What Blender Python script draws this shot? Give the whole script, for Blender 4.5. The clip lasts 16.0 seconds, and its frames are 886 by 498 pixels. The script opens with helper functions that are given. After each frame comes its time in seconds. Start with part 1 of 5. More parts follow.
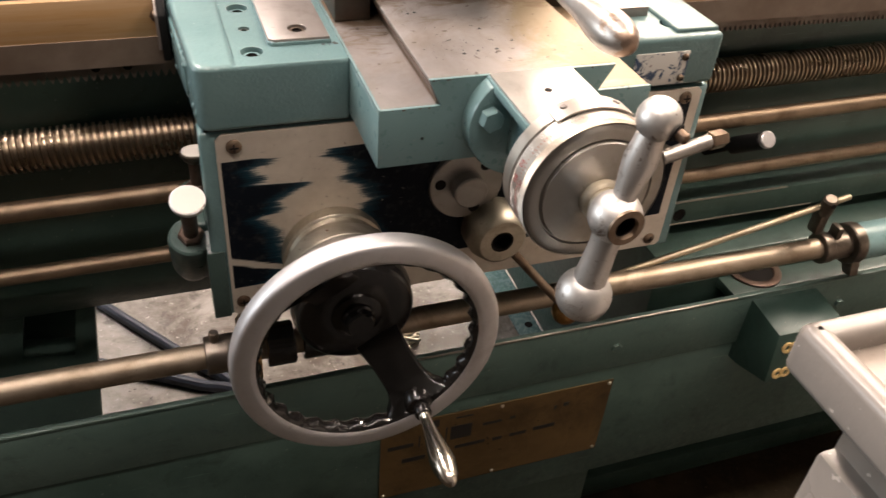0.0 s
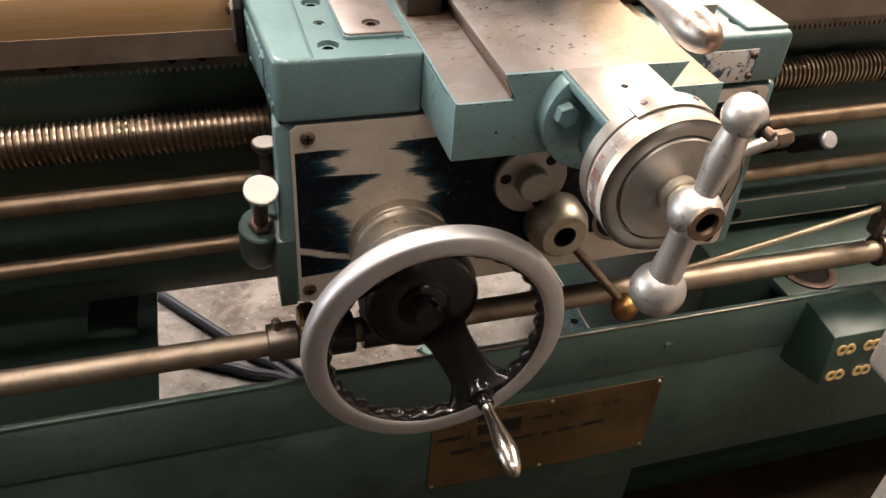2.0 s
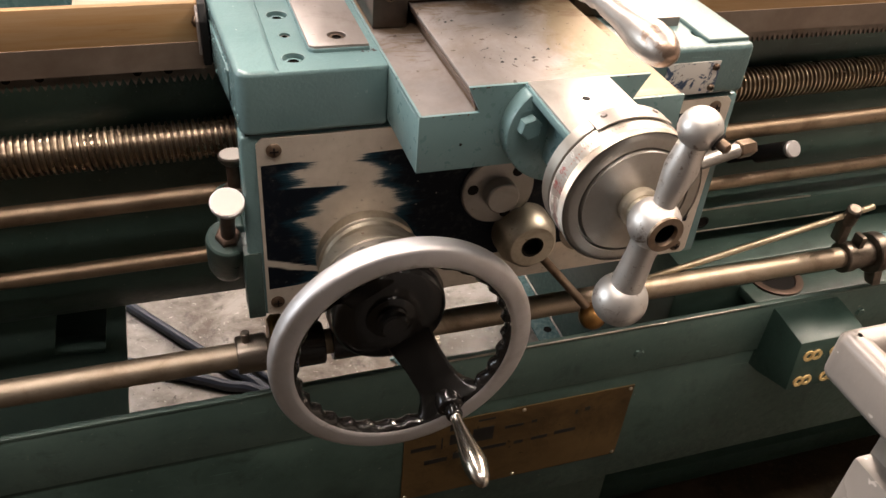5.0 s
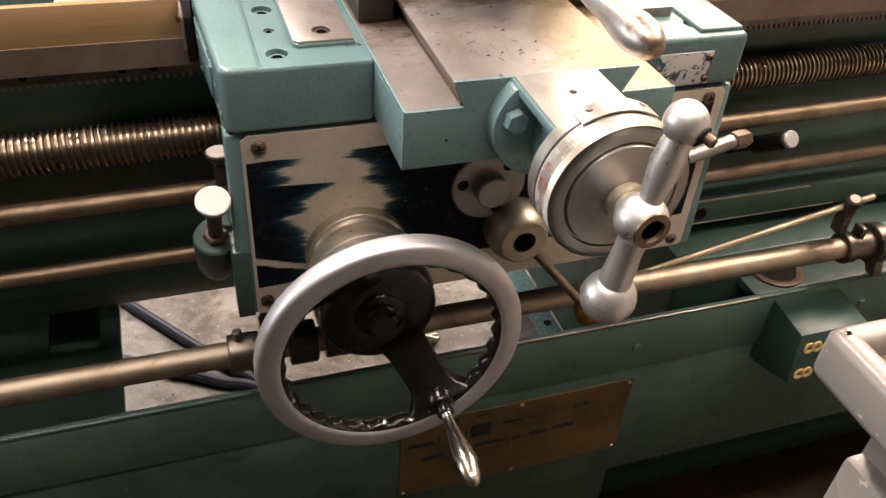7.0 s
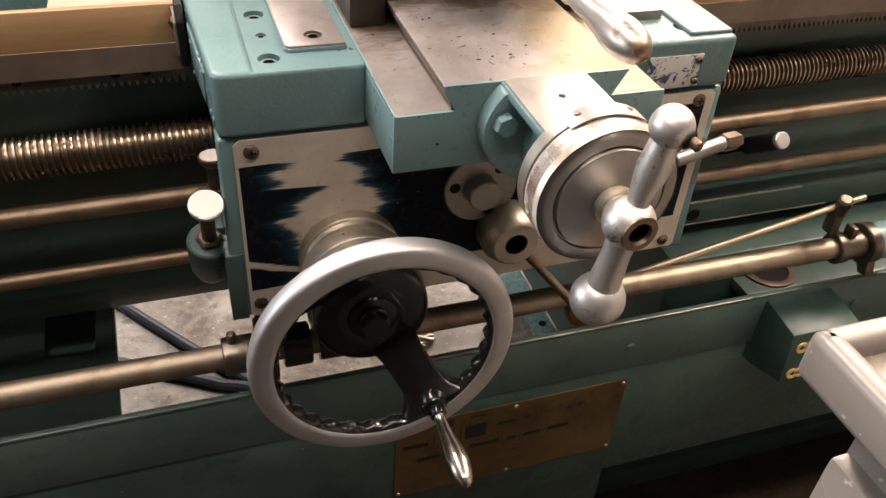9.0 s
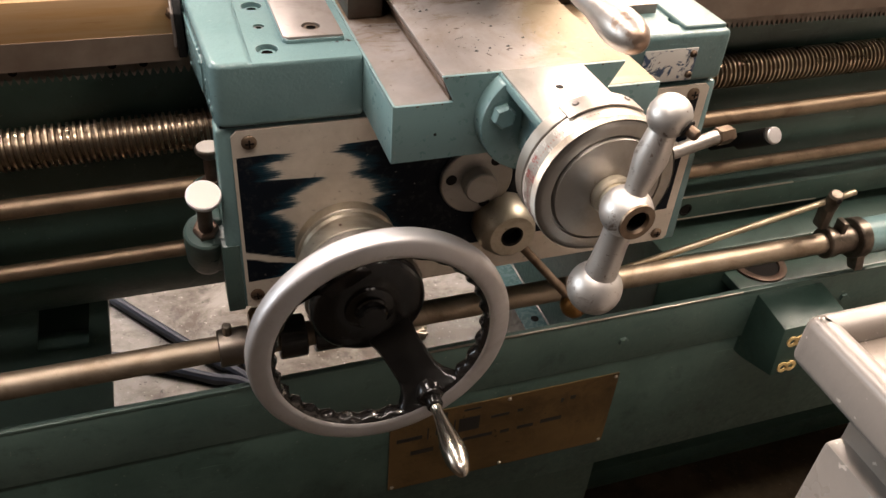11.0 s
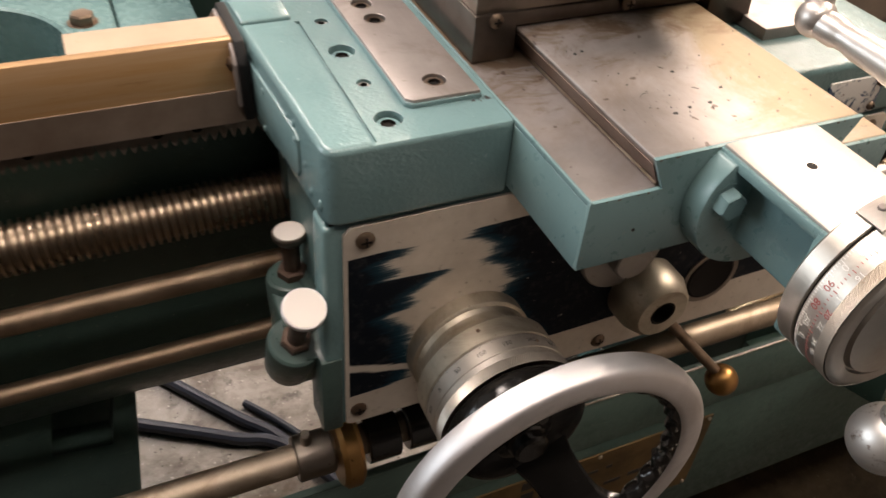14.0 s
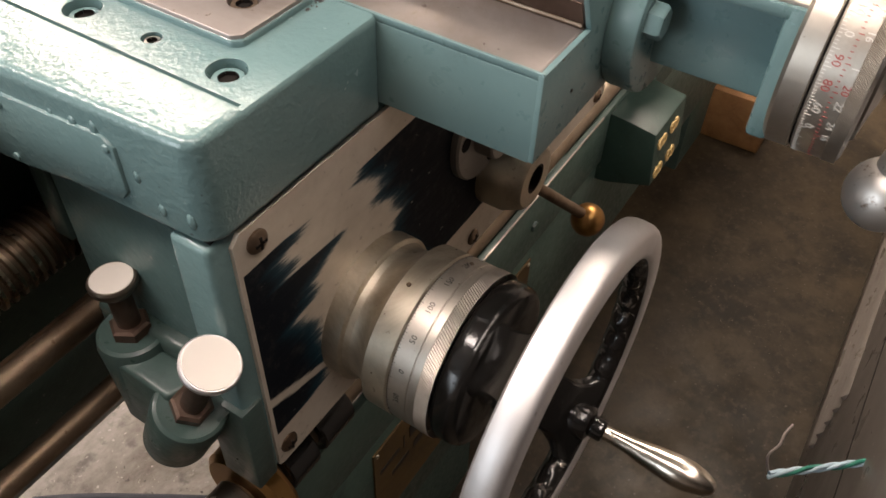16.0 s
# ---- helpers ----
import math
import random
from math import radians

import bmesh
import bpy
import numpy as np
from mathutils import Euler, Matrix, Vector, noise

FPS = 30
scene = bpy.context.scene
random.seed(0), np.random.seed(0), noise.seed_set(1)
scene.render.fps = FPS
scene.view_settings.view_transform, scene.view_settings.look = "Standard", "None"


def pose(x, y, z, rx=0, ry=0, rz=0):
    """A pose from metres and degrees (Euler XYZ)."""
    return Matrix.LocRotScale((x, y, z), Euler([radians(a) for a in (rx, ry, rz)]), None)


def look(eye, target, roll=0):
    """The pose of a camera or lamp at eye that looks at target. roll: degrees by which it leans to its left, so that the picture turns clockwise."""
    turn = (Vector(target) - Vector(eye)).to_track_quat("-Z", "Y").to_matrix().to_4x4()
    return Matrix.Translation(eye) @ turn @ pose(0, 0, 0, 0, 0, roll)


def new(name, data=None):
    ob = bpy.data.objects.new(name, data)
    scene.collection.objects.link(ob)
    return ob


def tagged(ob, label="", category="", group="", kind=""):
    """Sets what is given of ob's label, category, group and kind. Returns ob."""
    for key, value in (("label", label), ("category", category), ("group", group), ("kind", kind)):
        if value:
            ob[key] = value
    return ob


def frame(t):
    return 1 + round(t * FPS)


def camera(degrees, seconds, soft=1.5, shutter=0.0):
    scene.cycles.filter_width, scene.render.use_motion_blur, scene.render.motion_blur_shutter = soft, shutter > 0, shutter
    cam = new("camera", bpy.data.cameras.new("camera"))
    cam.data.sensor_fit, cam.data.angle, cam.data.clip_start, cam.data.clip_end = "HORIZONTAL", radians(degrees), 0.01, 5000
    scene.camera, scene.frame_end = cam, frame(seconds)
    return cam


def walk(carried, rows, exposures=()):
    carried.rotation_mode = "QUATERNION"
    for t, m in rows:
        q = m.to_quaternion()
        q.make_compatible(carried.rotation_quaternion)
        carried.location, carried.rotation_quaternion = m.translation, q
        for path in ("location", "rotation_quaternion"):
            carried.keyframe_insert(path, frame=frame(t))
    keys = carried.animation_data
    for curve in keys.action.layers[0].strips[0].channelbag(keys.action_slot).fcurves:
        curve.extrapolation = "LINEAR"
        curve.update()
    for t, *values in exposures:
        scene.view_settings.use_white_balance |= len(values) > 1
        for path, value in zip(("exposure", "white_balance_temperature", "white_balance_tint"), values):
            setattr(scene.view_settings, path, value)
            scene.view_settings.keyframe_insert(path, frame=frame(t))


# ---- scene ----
cam = camera(56.8, 16.0, shutter=0.4)
PATH = [
    (0, (-0.0332, -0.4359, 1.1589), (0.1419, 0.0053, 0.7919), 5.01),
    (0.5, (-0.0467, -0.4323, 1.1584), (0.1083, 0.0163, 0.7913), 4.61),
    (1, (-0.0522, -0.4313, 1.1554), (0.0950, 0.0209, 0.7896), 4.32),
    (1.5, (-0.0585, -0.4305, 1.1616), (0.0938, 0.0143, 0.7889), 4.32),
    (2, (-0.0567, -0.4354, 1.1596), (0.0965, 0.0110, 0.7890), 4.51),
    (2.5, (-0.0565, -0.4399, 1.1611), (0.0994, 0.0064, 0.7916), 4.70),
    (3, (-0.0591, -0.4441, 1.1644), (0.1016, 0.0018, 0.7966), 5.11),
    (3.5, (-0.0593, -0.4444, 1.1647), (0.1058, 0.0021, 0.7995), 5.30),
    (4, (-0.0563, -0.4423, 1.1648), (0.1122, 0.0034, 0.8002), 5.33),
    (6.5, (-0.0409, -0.4346, 1.1597), (0.1249, 0.0090, 0.7913), 4.74),
    (7, (-0.0375, -0.4339, 1.1622), (0.1262, 0.0090, 0.7919), 4.31),
    (7.5, (-0.0381, -0.4331, 1.1618), (0.1278, 0.0100, 0.7929), 4.59),
    (8, (-0.0362, -0.4329, 1.1619), (0.1284, 0.0108, 0.7931), 4.48),
    (8.5, (-0.0366, -0.4351, 1.1635), (0.1299, 0.0080, 0.7947), 4.54),
    (9, (-0.0348, -0.4367, 1.1656), (0.1305, 0.0058, 0.7957), 4.21),
    (11.5, (-0.0413, -0.4410, 1.1628), (0.1319, -0.0015, 0.7929), 4.99),
    (12, (-0.0402, -0.4413, 1.1629), (0.1276, 0.0008, 0.7936), 4.70),
    (12.5, (-0.0471, -0.4308, 1.1625), (0.1099, 0.0154, 0.7933), 3.84),
    (13, (-0.0801, -0.3671, 1.1768), (0.0590, 0.0893, 0.8130), 2.50),
    (13.5, (-0.1084, -0.3065, 1.1645), (0.0618, 0.1369, 0.7978), 4.06),
    (14, (-0.0964, -0.2729, 1.1443), (0.1081, 0.1338, 0.7534), 4.92),
    (14.5, (-0.0626, -0.2142, 1.1277), (0.1683, 0.1578, 0.7174), 4.68),
    (15, (-0.0872, -0.1678, 1.1192), (0.2255, 0.1348, 0.7061), 5.12),
    (15.5, (-0.1242, -0.1485, 1.1041), (0.2317, 0.0869, 0.6823), 3.33),
    (16, (-0.1323, -0.1536, 1.0960), (0.2272, 0.0622, 0.6668), 2.20),
]
walk(cam, [(t, look(eye, target, roll)) for t, eye, target, roll in PATH],
     exposures=[(0, 0.67), (12.5, 0.65), (13.3, 0.50), (16, 0.35)])

# ---- world and light ----
world = bpy.data.worlds.new("workshop")
scene.world = world
world.use_nodes = True
world.node_tree.nodes["Background"].inputs[0].default_value = (1.0, 0.95, 0.88, 1)
world.node_tree.nodes["Background"].inputs[1].default_value = 0.19


def ceiling_lamp(x, y, z, sx, sy, watts, colour=(1.0, 0.88, 0.79), aim=None):
    lamp = bpy.data.lights.new("ceiling_lamp", "AREA")
    lamp.shape, lamp.size, lamp.size_y, lamp.energy, lamp.color = "RECTANGLE", sx, sy, watts, colour
    ob = new("ceiling_lamp", lamp)
    ob.matrix_world = look((x, y, z), aim or (x, y + 0.001, 0))
    return ob


ceiling_lamp(-0.75, 0.80, 3.1, 0.4, 1.7, 50, (1.0, 0.862, 0.788))
ceiling_lamp(-0.7, 2.2, 3.1, 0.4, 1.6, 56, (1.0, 0.872, 0.808))
ceiling_lamp(1.8, 2.5, 2.95, 0.9, 1.9, 118, (1.0, 0.813, 0.677))
ceiling_lamp(2.9, 2.2, 2.95, 0.45, 2.0, 72, (1.0, 0.833, 0.697))
ceiling_lamp(2.4, 4.2, 2.95, 0.45, 1.2, 75, (1.0, 0.833, 0.697))
ceiling_lamp(2.3, 0.75, 3.05, 0.4, 1.4, 74, (1.0, 0.813, 0.677))
ceiling_lamp(1.25, -0.85, 3.05, 1.3, 0.2, 15, (1.0, 0.85, 0.73))
ceiling_lamp(2.0, 0.10, 3.05, 0.35, 0.7, 52, (1.0, 0.833, 0.697))
ceiling_lamp(-0.45, -0.85, 3.05, 1.5, 0.2, 20, (1.0, 0.853, 0.768))
# daylight through the window in the west wall
ceiling_lamp(-4.98, 2.0, 1.95, 2.9, 1.7, 96, (0.86, 0.93, 1.0), (0.0, 1.2, 0.9)).name = "window_daylight"


# ---- materials ----
def material(name, colour, rough=0.5, metal=0.0, spec=0.5, coat=0.0):
    m = bpy.data.materials.new(name)
    m.use_nodes = True
    b = m.node_tree.nodes["Principled BSDF"]
    b.inputs["Base Color"].default_value = (*colour, 1)
    b.inputs["Roughness"].default_value = rough
    b.inputs["Metallic"].default_value = metal
    b.inputs["Specular IOR Level"].default_value = spec
    b.inputs["Coat Weight"].default_value = coat
    b.inputs["Coat Roughness"].default_value = 0.12
    return m


class Nodes:
    """Short ways to chain shader nodes of one material."""

    def __init__(self, m):
        self.t = m.node_tree
        self.b = self.t.nodes["Principled BSDF"]
        self.co = self.t.nodes.new("ShaderNodeTexCoord").outputs["Object"]

    def put(self, socket, value):
        if isinstance(value, bpy.types.NodeSocket):
            self.t.links.new(value, socket)
        else:
            socket.default_value = value

    def scaled(self, x, y, z, source=None):
        n = self.t.nodes.new("ShaderNodeVectorMath")
        n.operation = "MULTIPLY"
        self.put(n.inputs[0], source or self.co)
        n.inputs[1].default_value = (x, y, z)
        return n.outputs[0]

    def noise(self, scale, detail=4.0, rough=0.6, source=None, warp=0.0):
        n = self.t.nodes.new("ShaderNodeTexNoise")
        self.put(n.inputs["Vector"], source or self.co)
        n.inputs["Scale"].default_value, n.inputs["Detail"].default_value = scale, detail
        n.inputs["Roughness"].default_value, n.inputs["Distortion"].default_value = rough, warp
        return n.outputs[0]

    def ramp(self, value, *stops):
        n = self.t.nodes.new("ShaderNodeValToRGB")
        e = n.color_ramp.elements
        while len(e) < len(stops):
            e.new(0.5)
        for el, (p, c) in zip(e, stops):
            el.position = p
            el.color = (*c, 1) if isinstance(c, tuple) else (c, c, c, 1)
        self.put(n.inputs[0], value)
        return n.outputs[0]

    def mix(self, f, a, b):
        n = self.t.nodes.new("ShaderNodeMix")
        n.data_type = "RGBA"
        self.put(n.inputs[0], f)
        for s, v in ((n.inputs[6], a), (n.inputs[7], b)):
            self.put(s, (*v, 1) if isinstance(v, tuple) else v)
        return n.outputs[2]

    def math(self, op, a, b=0.0):
        n = self.t.nodes.new("ShaderNodeMath")
        n.operation = op
        self.put(n.inputs[0], a)
        self.put(n.inputs[1], b)
        return n.outputs[0]

    def axis(self, k):
        n = self.t.nodes.new("ShaderNodeSeparateXYZ")
        self.put(n.inputs[0], self.co)
        return n.outputs[k]

    def bump(self, height, strength=0.3, distance=0.001, over=None):
        n = self.t.nodes.new("ShaderNodeBump")
        self.put(n.inputs["Height"], height)
        n.inputs["Strength"].default_value, n.inputs["Distance"].default_value = strength, distance
        if over:
            self.put(n.inputs["Normal"], over)
        return n.outputs[0]

    def set(self, **k):
        for name, value in k.items():
            self.put(self.b.inputs[name.replace("_", " ")], value)


def enamel(name, a, b, rough=0.32, grain=0.25, dirt=0.5):
    """Brushed-on machine enamel over rough casting."""
    m = material(name, a, rough)
    n = Nodes(m)
    blotch = n.noise(14, 5, 0.6)
    fine = n.noise(160, 4, 0.6)
    base = n.mix(n.ramp(blotch, (0.35, 0.0), (0.7, 1.0)), a, b)
    soot = n.ramp(n.noise(30, 10, 0.78, warp=0.5), (0.54, 0.0), (0.74, dirt))
    base = n.mix(soot, base, tuple(c * 0.35 for c in a))
    chips = n.ramp(n.noise(230, 3, 0.5), (0.755, 0.0), (0.77, 0.7))
    base = n.mix(chips, base, (0.05, 0.05, 0.045))
    scratch = n.ramp(n.noise(1.0, 3, 0.6, n.scaled(20, 330, 430), 0.3), (0.685, 0.0), (0.73, 0.55 * dirt))
    base = n.mix(scratch, base, tuple(c * 1.9 for c in b))
    flecks = n.ramp(n.noise(310, 2, 0.5), (0.735, 0.0), (0.75, 0.6 * dirt))
    base = n.mix(flecks, base, (0.30, 0.29, 0.26))
    n.set(Base_Color=base, Roughness=n.ramp(fine, (0.3, rough - 0.06), (0.75, rough + 0.14)))
    n.set(Normal=n.bump(n.noise(420, 3, 0.55), grain, 0.0006, n.bump(n.noise(110, 3, 0.5), grain * 0.35, 0.0012)))
    return m


def steel(name, a, b, rough=0.3, stretch=(1, 1, 1), metal=1.0, stain=(0.09, 0.05, 0.025), amount=0.6, scale=1.0):
    """Worn machined steel with oil stains and grinding marks along one way."""
    m = material(name, a, rough, metal)
    n = Nodes(m)
    streak = n.noise(220 * scale, 4, 0.6, n.scaled(*stretch))
    cloud = n.noise(26 * scale, 6, 0.65)
    base = n.mix(n.ramp(cloud, (0.35, 0.0), (0.68, 1.0)), a, b)
    base = n.mix(n.ramp(n.noise(17 * scale, 7, 0.7, warp=0.6), (0.5, 0.0), (0.72, amount)), base, stain)
    base = n.mix(n.ramp(n.noise(210 * scale, 2, 0.5), (0.72, 0.0), (0.75, amount)), base, stain)
    n.set(Base_Color=base)
    n.set(Roughness=n.math("ADD", n.math("MULTIPLY", streak, 0.16), n.math("ADD", n.math("MULTIPLY", cloud, 0.2), rough - 0.16)))
    n.set(Normal=n.bump(streak, 0.12, 0.0004))
    return m


M = {}
M["teal"] = enamel("teal_enamel", (0.126, 0.208, 0.213), (0.155, 0.246, 0.250), 0.15, 0.62, 0.2)
M["teal"].node_tree.nodes["Principled BSDF"].inputs["Specular IOR Level"].default_value = 0.55
M["teal_flat"] = enamel("teal_enamel_smooth", (0.130, 0.216, 0.220), (0.158, 0.252, 0.255), 0.30, 0.20, 0.35)
M["dirty_shaded_teal"] = enamel("dirty_shaded_teal_enamel", (0.080, 0.135, 0.134), (0.112, 0.182, 0.180), 0.36, 0.5, 0.75)
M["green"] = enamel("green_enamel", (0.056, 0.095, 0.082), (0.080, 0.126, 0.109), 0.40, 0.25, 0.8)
# Darker copies of the green: bed and right pedestal, recesses, lower front panel.
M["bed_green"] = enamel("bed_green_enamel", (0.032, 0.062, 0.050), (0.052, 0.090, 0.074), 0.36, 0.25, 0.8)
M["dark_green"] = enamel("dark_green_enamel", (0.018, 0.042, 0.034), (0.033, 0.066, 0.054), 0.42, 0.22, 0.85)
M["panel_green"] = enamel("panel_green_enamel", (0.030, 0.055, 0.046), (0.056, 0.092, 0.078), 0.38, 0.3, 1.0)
# Darker green holds the shade beside the apron as well as oily dirt.
M["shaded_green"] = enamel("oily_shaded_enamel", (0.036, 0.060, 0.054), (0.058, 0.092, 0.084), 0.32, 0.3, 0.8)
M["deck"] = enamel("pale_enamel", (0.104, 0.176, 0.178), (0.132, 0.214, 0.216), 0.24, 0.2, 0.6)
M["plate"] = steel("wear_plate_steel", (0.275, 0.240, 0.222), (0.345, 0.308, 0.287), 0.44, (1, 0.1, 1), 0.6, (0.12, 0.08, 0.055), 0.6, 1.4)
M["bright_plate"] = steel("bright_top_steel", (0.44, 0.40, 0.36), (0.54, 0.50, 0.455), 0.38, (1, 0.1, 1), 0.7, (0.20, 0.14, 0.10), 0.4, 1.4)
M["nut"] = steel("rusty_nut_steel", (0.080, 0.050, 0.036), (0.14, 0.098, 0.075), 0.48, (1, 1, 1), 0.7, (0.05, 0.025, 0.015), 0.8, 2.0)
M["darksteel"] = steel("dark_steel", (0.22, 0.19, 0.16), (0.32, 0.28, 0.24), 0.34, (0.1, 1, 1))
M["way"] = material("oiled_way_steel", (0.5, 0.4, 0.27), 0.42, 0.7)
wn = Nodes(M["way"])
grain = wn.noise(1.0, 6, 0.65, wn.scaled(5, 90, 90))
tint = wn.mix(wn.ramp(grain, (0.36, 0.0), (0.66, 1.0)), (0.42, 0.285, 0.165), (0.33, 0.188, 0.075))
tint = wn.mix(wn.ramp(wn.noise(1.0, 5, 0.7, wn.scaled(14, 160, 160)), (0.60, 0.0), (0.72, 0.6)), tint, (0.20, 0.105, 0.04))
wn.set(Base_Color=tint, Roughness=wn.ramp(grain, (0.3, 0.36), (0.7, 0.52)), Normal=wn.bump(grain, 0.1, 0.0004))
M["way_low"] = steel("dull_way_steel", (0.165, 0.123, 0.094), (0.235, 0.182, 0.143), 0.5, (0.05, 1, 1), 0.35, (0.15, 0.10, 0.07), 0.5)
M["rod"] = steel("oily_rod_steel", (0.225, 0.165, 0.112), (0.33, 0.250, 0.176), 0.48, (0.25, 1, 1), 0.97, (0.11, 0.068, 0.04), 0.75, 1.3)
M["core"] = material("dark_root", (0.13, 0.094, 0.062), 0.42, 0.75)
M["rack"] = steel("rack_steel", (0.13, 0.105, 0.088), (0.19, 0.158, 0.133), 0.42, (0.3, 1, 1), 0.6, (0.08, 0.05, 0.03), 0.7, 1.5)
M["shaft"] = steel("worn_shaft_steel", (0.270, 0.218, 0.160), (0.375, 0.312, 0.242), 0.50, (0.25, 1, 1), 0.95, (0.14, 0.085, 0.045), 0.85, 1.3)
M["thread"] = material("thread_steel", (0.30, 0.22, 0.15), 0.30, 1.0)
tn = Nodes(M["thread"])
tn.set(Base_Color=tn.mix(tn.ramp(tn.noise(120, 4, 0.6), (0.4, 0.0), (0.7, 1.0)), (0.41, 0.335, 0.248), (0.33, 0.256, 0.178)), Roughness=tn.ramp(tn.noise(60, 3), (0.3, 0.24), (0.7, 0.38)))
M["block_steel"] = steel("oily_block_steel", (0.085, 0.070, 0.060), (0.14, 0.118, 0.10), 0.36, (0.1, 1, 1), 0.9, (0.06, 0.04, 0.025))
M["alu"] = steel("dial_metal", (0.47, 0.43, 0.375), (0.58, 0.535, 0.475), 0.40, (1, 0.15, 1), 0.95, (0.24, 0.17, 0.12), 0.45, 1.6)
M["dial_face"] = steel("dial_face_metal", (0.30, 0.283, 0.258), (0.375, 0.355, 0.327), 0.38, (1, 0.15, 1), 0.95, (0.17, 0.13, 0.09), 0.5)
M["nickel"] = steel("nickel_plate", (0.50, 0.45, 0.36), (0.60, 0.55, 0.45), 0.44, (1, 0.15, 1), 0.95, (0.16, 0.12, 0.08), 0.55, 1.3)
M["chrome"] = steel("polished_rim", (0.64, 0.62, 0.615), (0.72, 0.70, 0.705), 0.48, (1, 1, 1), 1.0, (0.36, 0.32, 0.29), 0.4)
rn = Nodes(M["chrome"])
rn.set(Normal=rn.bump(rn.noise(55, 3, 0.5), 0.12, 0.002, rn.bump(rn.noise(420, 3, 0.6), 0.08, 0.0003)))
M["silver"] = steel("silver_paint_ball", (0.60, 0.58, 0.555), (0.68, 0.655, 0.63), 0.42, (1, 1, 1), 0.85, (0.20, 0.135, 0.09), 0.8, 2.4)
sn = Nodes(M["silver"])
scuff = sn.ramp(sn.noise(70, 7, 0.8, warp=0.6), (0.56, 0.0), (0.66, 0.85))
sil = sn.mix(sn.noise(60, 4), (0.56, 0.53, 0.50), (0.70, 0.67, 0.635))
sil = sn.mix(sn.ramp(sn.noise(260, 3, 0.6), (0.64, 0.0), (0.69, 0.7)), sil, (0.22, 0.15, 0.11))
sn.set(Base_Color=sn.mix(scuff, sil, (0.17, 0.11, 0.075)), Normal=sn.bump(sn.noise(300, 4, 0.6), 0.15, 0.0005))
M["worn"] = steel("worn_grip", (0.62, 0.59, 0.56), (0.68, 0.65, 0.62), 0.36, (1, 1, 1), 0.85, (0.19, 0.11, 0.065), 0.95, 2.6)
gn = Nodes(M["worn"])
tip = gn.math("MULTIPLY", gn.math("SUBTRACT", -0.133, gn.axis(1)), 7.0)
bare = gn.math("ADD", tip, gn.noise(75, 6, 0.7))
gn.set(Base_Color=gn.mix(gn.ramp(bare, (0.50, 0.0), (0.56, 1.0)), gn.mix(gn.noise(240, 3), (0.46, 0.42, 0.385), (0.56, 0.52, 0.48)), gn.mix(gn.noise(160, 4), (0.42, 0.33, 0.27), (0.20, 0.11, 0.06))))
M["screw"] = steel("screw_steel", (0.14, 0.095, 0.065), (0.25, 0.19, 0.14), 0.42, (1, 1, 1), 0.9, (0.06, 0.03, 0.018), 0.8, 2.0)
M["screw_head"] = steel("oily_screw_head", (0.26, 0.25, 0.235), (0.36, 0.345, 0.325), 0.34, (1, 1, 1), 0.9, (0.06, 0.045, 0.035), 0.7, 2.0)
M["oily"] = steel("oily_black_steel", (0.11, 0.09, 0.072), (0.19, 0.16, 0.13), 0.34, (1, 1, 1), 0.9, (0.04, 0.03, 0.022), 0.8, 1.8)
M["link"] = steel("yellowed_link_steel", (0.46, 0.395, 0.285), (0.56, 0.485, 0.365), 0.34, (0.3, 1, 1), 0.95, (0.20, 0.12, 0.06), 0.5, 1.6)
M["black"] = enamel("black_gloss", (0.006, 0.0056, 0.0052), (0.010, 0.009, 0.008), 0.15, 0.12, 0.0)
M["grip"] = steel("polished_grip_steel", (0.50, 0.45, 0.38), (0.60, 0.545, 0.47), 0.20, (1, 1, 1), 1.0, (0.22, 0.17, 0.12), 0.4, 1.6)
M["chipped"] = material("chipped_black_gloss", (0.008, 0.007, 0.0065), 0.14)
cn = Nodes(M["chipped"])
bare = cn.ramp(cn.noise(95, 5, 0.65, warp=0.4), (0.615, 0.0), (0.635, 1.0))
cn.set(Base_Color=cn.mix(bare, (0.008, 0.007, 0.0065), (0.52, 0.49, 0.46)), Metallic=bare, Roughness=cn.ramp(cn.noise(70, 4), (0.3, 0.10), (0.7, 0.26)))
cn.set(Normal=cn.bump(cn.noise(160, 3, 0.5), 0.25, 0.0008))
M["pale_way"] = steel("pale_way_steel", (0.28, 0.205, 0.140), (0.34, 0.255, 0.178), 0.58, (0.05, 1, 1), 0.3, (0.25, 0.17, 0.10), 0.5)
M["rubber"] = material("black_rubber", (0.006, 0.006, 0.006), 0.6, 0.0, 0.2)
M["hole"] = material("dark_bore", (0.012, 0.010, 0.009), 0.7, 0.0, 0.1)
M["cover"] = steel("dull_cover", (0.27, 0.255, 0.235), (0.35, 0.33, 0.31), 0.42, (1, 0.2, 1), 0.8, (0.12, 0.09, 0.07), 0.5)
M["brass"] = steel("brass", (0.31, 0.165, 0.055), (0.39, 0.22, 0.078), 0.36, (1, 1, 1), 1.0, (0.13, 0.065, 0.02), 0.7, 1.5)
M["bronze"] = steel("bronze", (0.36, 0.20, 0.07), (0.46, 0.28, 0.11), 0.36, (1, 1, 1), 1.0, (0.08, 0.045, 0.02), 0.8)
M["sign"] = steel("tarnished_sign", (0.122, 0.076, 0.030), (0.165, 0.105, 0.042), 0.5, (0.2, 1, 1), 0.45, (0.035, 0.022, 0.010), 0.95, 0.6)
M["ink"] = material("black_ink", (0.012, 0.011, 0.01), 0.5)
M["faded_ink"] = material("worn_white_filling", (0.66, 0.63, 0.58), 0.55)
